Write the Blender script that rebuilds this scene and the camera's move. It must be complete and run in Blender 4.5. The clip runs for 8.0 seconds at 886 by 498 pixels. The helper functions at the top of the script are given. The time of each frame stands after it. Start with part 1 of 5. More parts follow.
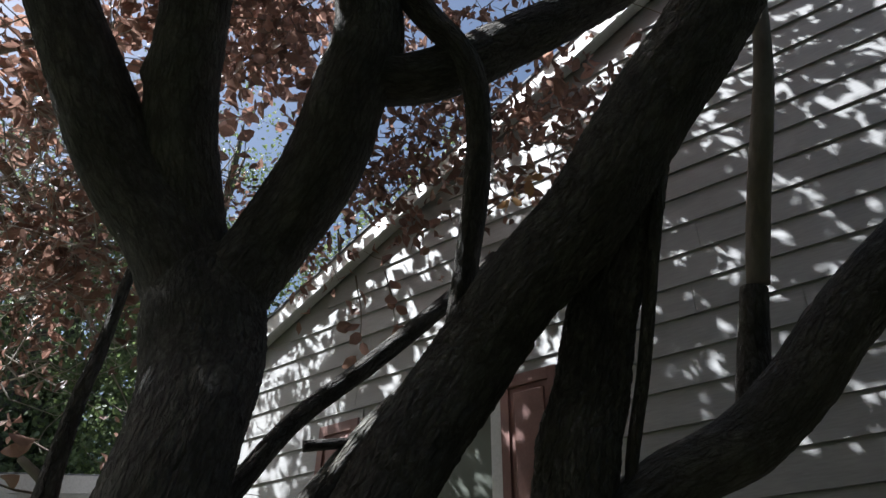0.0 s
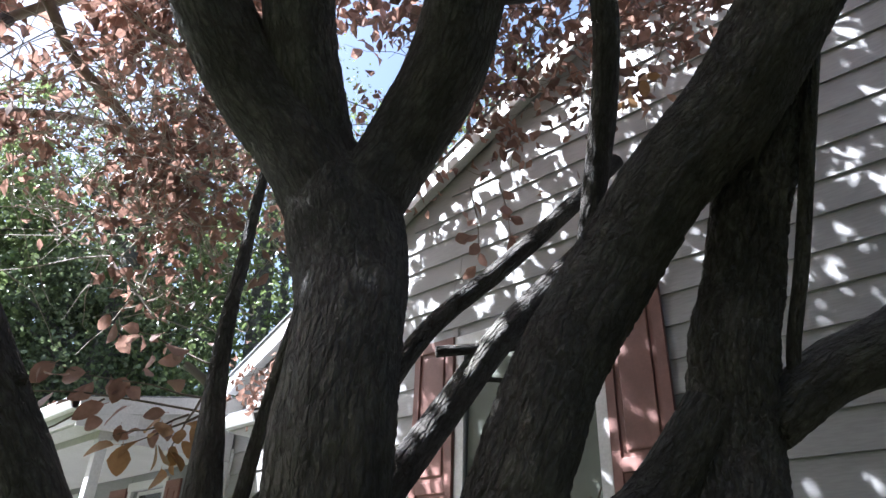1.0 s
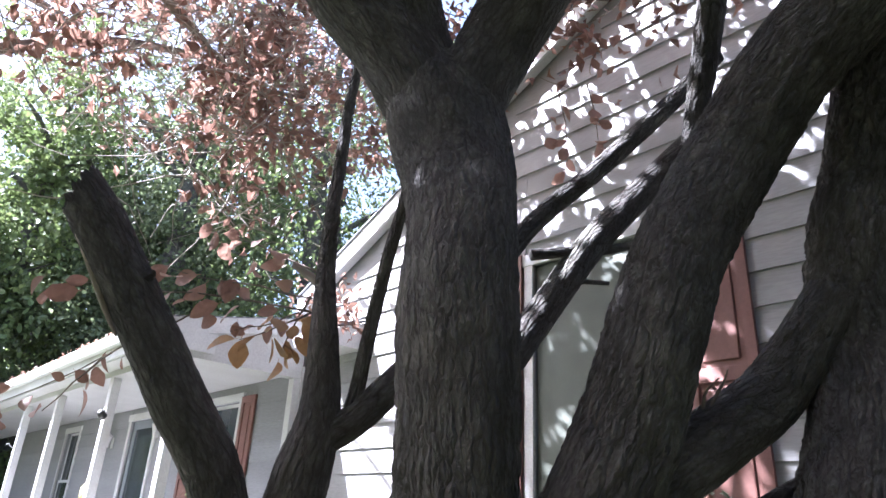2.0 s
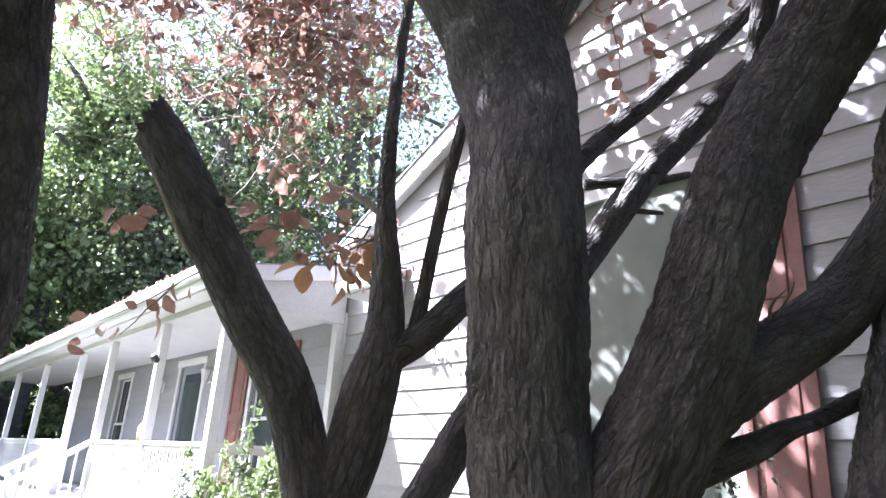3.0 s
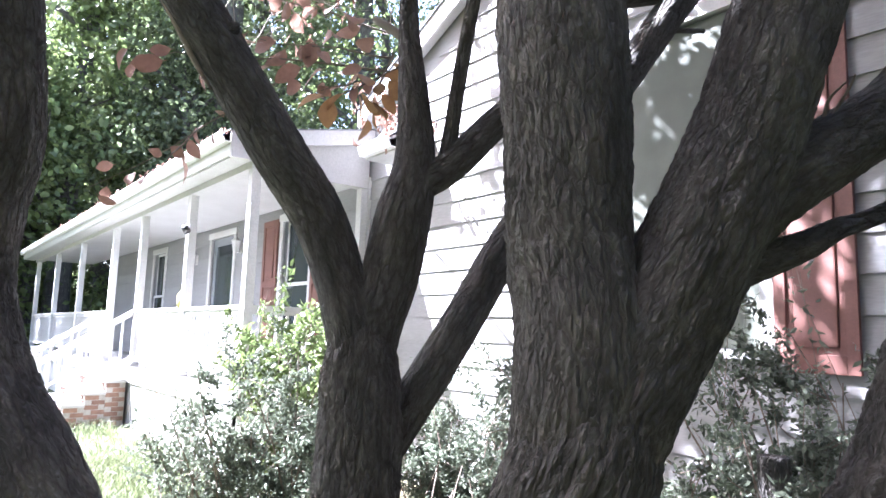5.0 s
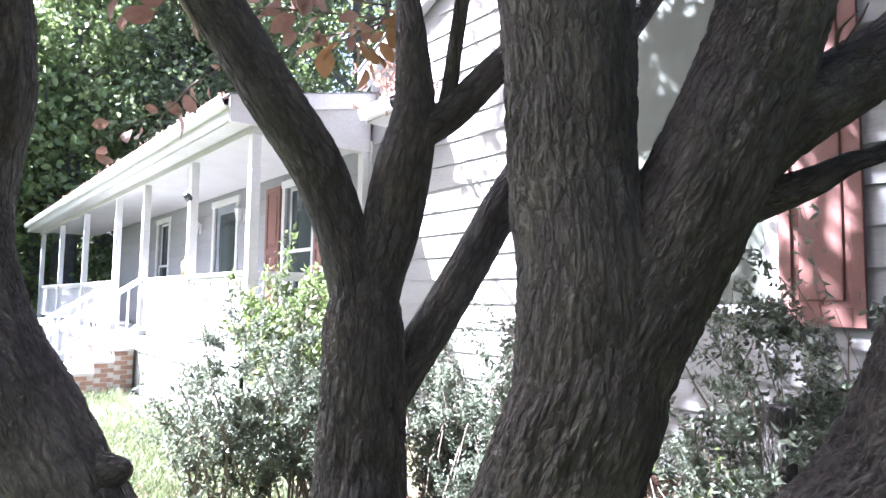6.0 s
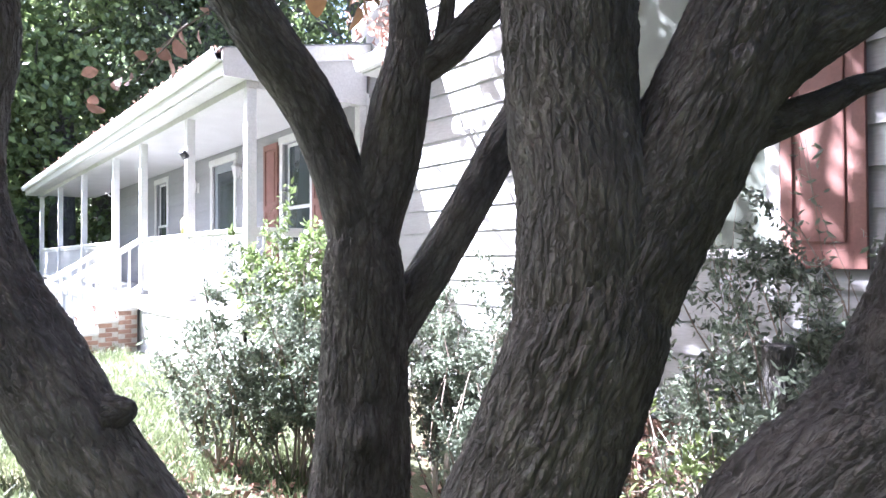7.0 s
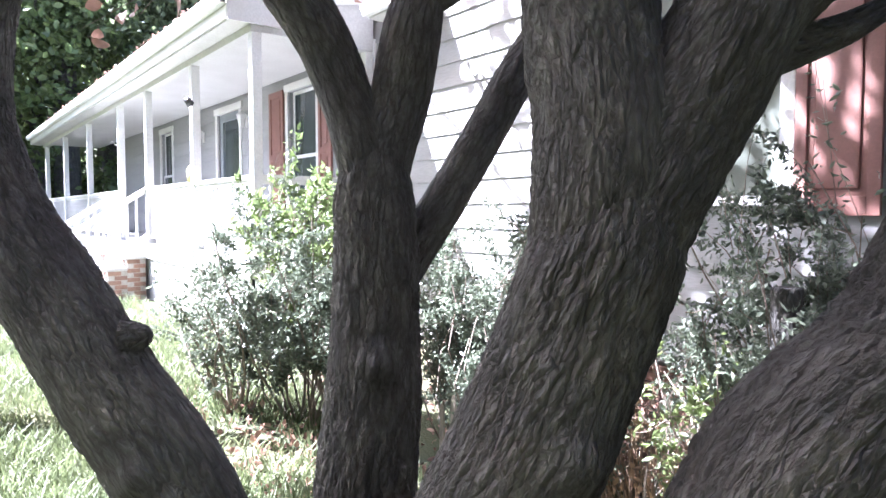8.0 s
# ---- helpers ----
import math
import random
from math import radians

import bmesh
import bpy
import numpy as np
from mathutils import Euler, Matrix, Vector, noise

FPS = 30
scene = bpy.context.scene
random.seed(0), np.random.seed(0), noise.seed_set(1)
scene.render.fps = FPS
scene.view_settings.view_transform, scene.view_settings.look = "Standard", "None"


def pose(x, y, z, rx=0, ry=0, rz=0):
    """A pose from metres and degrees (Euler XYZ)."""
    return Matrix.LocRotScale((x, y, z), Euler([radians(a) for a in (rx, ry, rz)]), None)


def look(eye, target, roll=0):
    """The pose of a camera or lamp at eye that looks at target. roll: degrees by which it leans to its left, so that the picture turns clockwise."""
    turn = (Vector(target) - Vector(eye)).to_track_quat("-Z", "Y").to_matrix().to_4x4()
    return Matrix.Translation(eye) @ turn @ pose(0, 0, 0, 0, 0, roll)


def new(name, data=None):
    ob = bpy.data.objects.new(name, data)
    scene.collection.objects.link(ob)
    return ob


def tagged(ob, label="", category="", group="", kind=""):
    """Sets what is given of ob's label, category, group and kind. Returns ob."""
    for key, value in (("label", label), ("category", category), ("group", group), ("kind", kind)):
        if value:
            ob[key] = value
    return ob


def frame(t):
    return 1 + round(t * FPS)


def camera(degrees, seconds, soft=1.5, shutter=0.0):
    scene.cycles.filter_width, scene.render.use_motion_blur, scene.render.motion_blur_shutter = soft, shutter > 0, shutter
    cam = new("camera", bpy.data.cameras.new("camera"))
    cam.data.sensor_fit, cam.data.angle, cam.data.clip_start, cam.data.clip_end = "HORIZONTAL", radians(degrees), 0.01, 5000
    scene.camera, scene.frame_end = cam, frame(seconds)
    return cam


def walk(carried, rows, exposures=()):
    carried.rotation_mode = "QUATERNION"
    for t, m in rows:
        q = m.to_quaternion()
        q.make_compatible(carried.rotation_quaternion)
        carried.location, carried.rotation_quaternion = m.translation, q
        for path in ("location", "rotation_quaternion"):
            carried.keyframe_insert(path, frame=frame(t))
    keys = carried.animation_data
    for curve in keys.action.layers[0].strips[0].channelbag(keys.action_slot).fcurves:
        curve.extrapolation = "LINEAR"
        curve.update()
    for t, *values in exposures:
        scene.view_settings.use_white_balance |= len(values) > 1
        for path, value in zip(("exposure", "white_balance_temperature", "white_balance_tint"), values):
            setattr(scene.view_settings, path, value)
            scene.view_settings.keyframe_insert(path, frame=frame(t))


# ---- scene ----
cam = camera(67.3, 8.0)
PATH = [
    (0, (0.865, 0.241, 2.016), (-0.128, 1.554, 3.152), 1.1),
    (0.5, (0.711, 0.183, 1.961), (-0.386, 1.483, 3.012), 1.7),
    (1, (0.625, 0.139, 1.938), (-0.578, 1.42, 2.895), 1.9),
    (1.5, (0.531, 0.087, 1.88), (-0.747, 1.36, 2.745), 2.1),
    (2, (0.457, 0.044, 1.833), (-0.903, 1.296, 2.597), 2.9),
    (3.5, (0.377, -0.032, 1.68), (-1.107, 1.184, 2.245), 3.2),
    (4, (0.338, -0.016, 1.654), (-1.172, 1.21, 2.12), 2.8),
    (4.5, (0.326, 0.005, 1.626), (-1.209, 1.239, 1.971), 2.2),
    (6, (0.298, 0.041, 1.542), (-1.268, 1.275, 1.702), 0.8),
    (6.5, (0.291, 0.059, 1.521), (-1.276, 1.296, 1.634), 0.2),
    (7, (0.284, 0.056, 1.494), (-1.287, 1.294, 1.525), -0.3),
    (7.5, (0.281, 0.054, 1.468), (-1.294, 1.287, 1.434), -0.3),
    (8, (0.266, 0.047, 1.435), (-1.313, 1.27, 1.328), -0.0),
]
walk(cam, [(t, look(eye, target, roll)) for t, eye, target, roll in PATH],
     [(0.0, 1.5, 5800, 9), (0.5, 2.15, 5700, 10), (1.0, 2.7, 5600, 13), (1.5, 3.1, 5500, 18), (2.0, 3.4, 5450, 21), (3.5, 3.85, 5450, 22), (8.0, 4.05, 5400, 22)])

# exposure follows the clip's own brightening; the lights stay as they are
# ---- world and sun ----
SUN = Vector((-1.0, -1.0, 1.7)).normalized()
world = bpy.data.worlds.new("sky_world")
scene.world = world
world.use_nodes = True
wn = world.node_tree.nodes
sky = wn.new("ShaderNodeTexSky")
sky.sky_type, sky.sun_disc = "NISHITA", False
sky.sun_elevation = math.asin(SUN.z)
sky.sun_rotation = math.atan2(SUN.x, SUN.y)
sky.dust_density = 5.0
sky.air_density = 1.3
wn["Background"].inputs["Strength"].default_value = 0.05
world.node_tree.links.new(sky.outputs[0], wn["Background"].inputs["Color"])
sun = new("sun", bpy.data.lights.new("sun", "SUN"))
sun.data.energy, sun.data.angle, sun.data.color = 5.0, radians(0.48), (1.0, 0.96, 0.91)
sun.matrix_world = look(SUN * 60, (0, 0, 0))


# ---- materials ----
def material(name, dark, light, rough=0.8, scale=6.0, fine=60.0, bump=0.3, spread=0.5, metal=0.0, vary=0.0, island=0.0,
             stretch=(1, 1, 1), attr="", stain=None, through_light=0.0, bump_dist=0.01, plates=0.0):
    m = bpy.data.materials.new(name)
    m.use_nodes = True
    n, ln = m.node_tree.nodes, m.node_tree.links
    b = n["Principled BSDF"]
    b.inputs["Roughness"].default_value, b.inputs["Metallic"].default_value = rough, metal
    if attr:
        src = n.new("ShaderNodeAttribute")
        src.attribute_name = attr
        vec = src.outputs["Vector"]
    else:
        vec = n.new("ShaderNodeTexCoord").outputs["Object"]
    mp = n.new("ShaderNodeMapping")
    mp.inputs["Scale"].default_value = stretch
    ln.new(vec, mp.inputs["Vector"])

    def tex(s, detail):
        t = n.new("ShaderNodeTexNoise")
        t.inputs["Scale"].default_value, t.inputs["Detail"].default_value = s, detail
        ln.new(mp.outputs[0], t.inputs["Vector"])
        return t.outputs["Fac"]

    def mix(kind, fac, a, c):
        x = n.new("ShaderNodeMix")
        x.data_type, x.blend_type = "RGBA", kind
        for sock, val in ((x.inputs["Factor"], fac), (x.inputs["A"], a), (x.inputs["B"], c)):
            if isinstance(val, bpy.types.NodeSocket):
                ln.new(val, sock)
            else:
                sock.default_value = val if isinstance(val, float) else (*val, 1)
        return x.outputs["Result"]

    def ramp(fac, lo, hi):
        r = n.new("ShaderNodeMapRange")
        r.inputs["From Min"].default_value, r.inputs["From Max"].default_value = lo, hi
        ln.new(fac, r.inputs["Value"])
        return r.outputs["Result"]

    coarse, grain = tex(scale, 4.0), tex(fine, 6.0)
    col = mix("MIX", ramp(coarse, 0.5 - spread / 2, 0.5 + spread / 2), dark, light)
    g = ramp(grain, 0.25, 0.75)
    col = mix("MULTIPLY", 0.45, col, mix("MIX", g, (0.55, 0.55, 0.55), (1.0, 1.0, 1.0)))
    if stain:
        col = mix("MIX", ramp(tex(scale * 0.37, 5.0), 0.56, 0.72), col, stain)
    if vary or island:
        if island:
            rnd = n.new("ShaderNodeNewGeometry").outputs["Random Per Island"]
        else:
            rnd = n.new("ShaderNodeObjectInfo").outputs["Random"]
        amount = vary or island
        hsv = n.new("ShaderNodeHueSaturation")
        ln.new(col, hsv.inputs["Color"])
        v = n.new("ShaderNodeMapRange")
        v.inputs["To Min"].default_value, v.inputs["To Max"].default_value = 1 - amount, 1 + amount
        ln.new(rnd, v.inputs["Value"])
        ln.new(v.outputs[0], hsv.inputs["Value"])
        col = hsv.outputs[0]
    ln.new(col, b.inputs["Base Color"])
    if plates:
        def furrows(size, long, width):
            """1 on a plate, 0 in the furrow beside it; the plates run along the stem."""
            warp = n.new("ShaderNodeVectorMath")
            warp.operation = "MULTIPLY_ADD"
            bend = n.new("ShaderNodeTexNoise")
            bend.inputs["Scale"].default_value, bend.inputs["Detail"].default_value = size * 0.8, 5.0
            ln.new(mp.outputs[0], bend.inputs["Vector"])
            ln.new(bend.outputs["Color"], warp.inputs[0])
            warp.inputs[1].default_value = (1.2 / size, 1.2 / size, 2.4 / size)
            ln.new(mp.outputs[0], warp.inputs[2])
            flat = n.new("ShaderNodeMapping")
            flat.inputs["Scale"].default_value = (1, 1, long)
            ln.new(warp.outputs[0], flat.inputs["Vector"])
            vo = n.new("ShaderNodeTexVoronoi")
            vo.feature = "DISTANCE_TO_EDGE"
            vo.inputs["Scale"].default_value = size
            ln.new(flat.outputs[0], vo.inputs["Vector"])
            return ramp(vo.outputs["Distance"], 0.0, width)
        deep, shallow = furrows(plates, 0.52, 0.26), furrows(plates * 2.3, 0.8, 0.34)
        worn = ramp(tex(16.0, 6.0), 0.44, 0.62)
        col = mix("MULTIPLY", 0.5, col, mix("MIX", deep, (0.34, 0.32, 0.3), (1.0, 1.0, 1.0)))
        col = mix("MULTIPLY", 0.5, col, mix("MIX", shallow, (0.5, 0.48, 0.46), (1.0, 1.0, 1.0)))
        col = mix("MIX", worn, col, mix("MULTIPLY", 1.0, col, (1.45, 1.42, 1.37)))
        ln.new(col, b.inputs["Base Color"])
        for layer, weight in ((deep, 1.0), (shallow, 0.45)):
            add = n.new("ShaderNodeMath")
            add.operation = "MULTIPLY_ADD"
            ln.new(layer, add.inputs[0])
            add.inputs[1].default_value = weight
            ln.new(grain, add.inputs[2])
            grain = add.outputs[0]
    if bump:
        bp = n.new("ShaderNodeBump")
        bp.inputs["Strength"].default_value, bp.inputs["Distance"].default_value = bump, bump_dist
        ln.new(grain, bp.inputs["Height"])
        ln.new(bp.outputs[0], b.inputs["Normal"])
    if through_light:
        tr = n.new("ShaderNodeBsdfTranslucent")
        ln.new(col, tr.inputs["Color"])
        ms = n.new("ShaderNodeMixShader")
        ms.inputs[0].default_value = through_light
        ln.new(b.outputs[0], ms.inputs[1])
        ln.new(tr.outputs[0], ms.inputs[2])
        ln.new(ms.outputs[0], n["Material Output"].inputs["Surface"])
    return m


def glass(name, tint):
    m = bpy.data.materials.new(name)
    m.use_nodes = True
    b = m.node_tree.nodes["Principled BSDF"]
    b.inputs["Base Color"].default_value = (*tint, 1)
    b.inputs["Roughness"].default_value = 0.1
    b.inputs["Specular IOR Level"].default_value = 0.5
    return m


BARK = material("bark", (0.074, 0.069, 0.064), (0.205, 0.194, 0.18), 0.9, 7.0, 70.0, 1.0, 0.6, stretch=(1, 1, 0.48), attr="grain", stain=(0.19, 0.188, 0.162), bump_dist=0.012, plates=36.0)
BARK_PALE = material("pale_bark", (0.2, 0.17, 0.14), (0.38, 0.34, 0.29), 0.85, 6.0, 50.0, 0.5, 0.6, stretch=(1, 1, 0.48), attr="grain")
CUTWOOD = material("cut_wood", (0.22, 0.18, 0.14), (0.42, 0.36, 0.28), 0.85, 20, 120, 0.4)
TWIG = material("twig", (0.12, 0.09, 0.07), (0.3, 0.25, 0.2), 0.9, 9.0, 80.0, 0.3)
TWIG_PALE = material("pale_twig", (0.3, 0.26, 0.22), (0.5, 0.44, 0.38), 0.85, 9.0, 80.0, 0.3)
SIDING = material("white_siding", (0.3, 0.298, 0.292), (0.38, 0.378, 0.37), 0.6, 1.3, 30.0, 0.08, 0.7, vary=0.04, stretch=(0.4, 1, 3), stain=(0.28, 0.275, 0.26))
# the same siding with the porch's shade put into its colour
SIDING_SHADED = material("shaded_porch_siding", (0.26, 0.26, 0.265), (0.33, 0.33, 0.335), 0.6, 1.3, 30.0, 0.08, 0.7, vary=0.04, stretch=(0.4, 1, 3))
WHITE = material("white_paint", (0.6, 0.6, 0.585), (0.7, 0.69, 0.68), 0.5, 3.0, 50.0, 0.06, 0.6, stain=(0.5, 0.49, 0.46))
# white paint darkened in its colour for the shade under eaves and porch roof
SOFFIT_SHADED = material("shaded_soffit_paint", (0.48, 0.475, 0.46), (0.57, 0.565, 0.55), 0.6, 2.0, 40.0, 0.05, 0.6)
GUTTER = material("gutter_metal", (0.76, 0.76, 0.76), (0.86, 0.86, 0.85), 0.35, 4.0, 60.0, 0.04, 0.6, stain=(0.6, 0.57, 0.5))
SHINGLE = material("roof_shingle", (0.13, 0.135, 0.145), (0.27, 0.275, 0.29), 0.9, 9.0, 150.0, 0.6, 0.7, vary=0.18)
SHUTTER = material("red_shutter_paint", (0.17, 0.077, 0.06), (0.24, 0.112, 0.09), 0.55, 5.0, 60.0, 0.08, 0.6, stain=(0.3, 0.15, 0.125))
PANE = glass("window_pane", (0.035, 0.045, 0.05))
SCREEN = material("insect_screen", (0.1, 0.115, 0.09), (0.15, 0.165, 0.132), 0.7, 3.0, 300.0, 0.1)
CURTAIN = material("curtain", (0.3, 0.31, 0.3), (0.45, 0.46, 0.45), 0.9, 6.0, 40.0, 0.1)
BRICK = material("brick", (0.2, 0.115, 0.085), (0.32, 0.2, 0.15), 0.9, 14.0, 120.0, 0.4, 0.6, vary=0.2)
MORTAR = material("mortar", (0.34, 0.32, 0.29), (0.46, 0.44, 0.4), 0.95, 20.0, 150.0, 0.4)
BLOCK = material("grey_foundation_block", (0.24, 0.235, 0.23), (0.36, 0.355, 0.35), 0.95, 5.0, 90.0, 0.4, 0.6, vary=0.12)
CONCRETE = material("concrete", (0.4, 0.39, 0.37), (0.56, 0.55, 0.52), 0.9, 4.0, 90.0, 0.3)
DECK = material("deck_board", (0.2, 0.2, 0.2), (0.32, 0.31, 0.3), 0.8, 6.0, 60.0, 0.2, vary=0.1, stretch=(0.3, 2, 1))
SOIL = material("lawn_ground", (0.045, 0.058, 0.025), (0.1, 0.11, 0.05), 0.95, 1.2, 40.0, 0.8, 0.6, stain=(0.17, 0.13, 0.08), bump_dist=0.03)
GRASS = material("grass_blade", (0.085, 0.115, 0.045), (0.2, 0.225, 0.115), 0.6, 0.9, 30.0, 0.0, 0.6, island=0.35, through_light=0.35)
LEAF_GREEN = material("green_leaf", (0.09, 0.125, 0.06), (0.2, 0.235, 0.12), 0.42, 0.45, 20.0, 0.0, 0.6, island=0.5, through_light=0.45)
LEAF_LIGHT = material("light_green_leaf", (0.1, 0.15, 0.05), (0.23, 0.28, 0.11), 0.4, 0.8, 20.0, 0.0, 0.6, island=0.35, through_light=0.4)
LEAF_SHRUB = material("shrub_leaf", (0.105, 0.13, 0.09), (0.22, 0.25, 0.18), 0.3, 1.5, 20.0, 0.0, 0.6, island=0.45, through_light=0.28)
LEAF_BROWN = material("brown_leaf", (0.22, 0.118, 0.088), (0.44, 0.275, 0.21), 0.5, 1.2, 60.0, 0.0, 0.7, island=0.5, through_light=0.4)
LEAF_ORANGE = material("orange_leaf", (0.34, 0.18, 0.08), (0.5, 0.32, 0.16), 0.5, 6.0, 60.0, 0.0, 0.6, island=0.3, through_light=0.45)
DEAD = material("dry_stalk", (0.24, 0.16, 0.1), (0.45, 0.33, 0.22), 0.85, 5.0, 60.0, 0.0, 0.6, island=0.35, through_light=0.15)
BLACK = material("black_metal", (0.03, 0.03, 0.03), (0.06, 0.06, 0.06), 0.45, 10, 80, 0.05)
YELLOW = material("pale_yellow_plastic", (0.6, 0.55, 0.22), (0.72, 0.66, 0.32), 0.4, 10, 80, 0.03)
DOOR = material("grey_door_paint", (0.2, 0.22, 0.24), (0.27, 0.29, 0.31), 0.5, 4, 60, 0.05)


# ---- builders ----
def thing(name, at=(0, 0, 0), label="", category="", group="", kind=""):
    ob = new(name)
    ob.location = at
    ob.empty_display_size = 0.1
    return tagged(ob, label, category, group, kind)


def place(ob, parent):
    if parent is not None:
        ob.parent = parent
        w = parent.location.copy()
        q = parent.parent
        while q is not None:
            w += q.location
            q = q.parent
        ob.location = ob.location - w


def mesh_part(name, verts, faces, mat, parent=None, label="", smooth=False):
    me = bpy.data.meshes.new(name)
    me.from_pydata(verts, [], faces)
    me.materials.append(mat)
    if smooth:
        me.polygons.foreach_set("use_smooth", [True] * len(me.polygons))
    me.update()
    ob = new(name, me)
    place(ob, parent)
    return tagged(ob, label)


def part(name, bm, mat, parent=None, label="", smooth=False):
    me = bpy.data.meshes.new(name)
    bm.to_mesh(me)
    bm.free()
    me.materials.append(mat)
    if smooth:
        me.polygons.foreach_set("use_smooth", [True] * len(me.polygons))
    ob = new(name, me)
    place(ob, parent)
    return tagged(ob, label)


def add_box(bm, lo, hi, bevel=0.0):
    made = bmesh.ops.create_cube(bm, size=1.0)["verts"]
    c, s = [(a + b) / 2 for a, b in zip(lo, hi)], [abs(b - a) for a, b in zip(lo, hi)]
    for v in made:
        v.co = Vector((c[0] + v.co.x * s[0], c[1] + v.co.y * s[1], c[2] + v.co.z * s[2]))
    if bevel:
        edges = {e for v in made for e in v.link_edges}
        bmesh.ops.bevel(bm, geom=list(edges), offset=bevel, segments=2, affect="EDGES", profile=0.6)
    return made


def box(name, lo, hi, mat, parent=None, label="", bevel=0.0):
    bm = bmesh.new()
    add_box(bm, lo, hi, bevel)
    return part(name, bm, mat, parent, label)


def prism(name, section, axis, lo, hi, mat, parent=None, label=""):
    """A flat outline of (a, b) pairs, drawn out along an axis from lo to hi."""
    k = len(section)

    def at(p, c):
        return {"x": (c, p[0], p[1]), "y": (p[0], c, p[1]), "z": (p[0], p[1], c)}[axis]
    verts = [at(p, lo) for p in section] + [at(p, hi) for p in section]
    faces = [tuple(range(k))[::-1], tuple(range(k, 2 * k))] + [(i, (i + 1) % k, k + (i + 1) % k, k + i) for i in range(k)]
    bm = bmesh.new()
    vs = [bm.verts.new(v) for v in verts]
    for f in faces:
        bm.faces.new([vs[i] for i in f])
    bmesh.ops.recalc_face_normals(bm, faces=bm.faces)
    return part(name, bm, mat, parent, label)


def spline(pts, step):
    """Catmull-Rom through control points of x, y, z, radius, at an even step."""
    p = np.array(pts, float)
    p = np.vstack([2 * p[0] - p[1], p, 2 * p[-1] - p[-2]])
    out = []
    for i in range(1, len(p) - 2):
        n = max(2, int(np.linalg.norm(p[i + 1, :3] - p[i, :3]) / step))
        for j in range(n):
            t = j / n
            out.append(0.5 * (2 * p[i] + (p[i + 1] - p[i - 1]) * t + (2 * p[i - 1] - 5 * p[i] + 4 * p[i + 1] - p[i + 2]) * t * t
                              + (3 * p[i] - p[i - 1] - 3 * p[i + 1] + p[i + 2]) * t ** 3))
    out.append(p[-2])
    out = np.array(out)
    out[:, 3] = np.maximum(out[:, 3], 0.002)
    return out


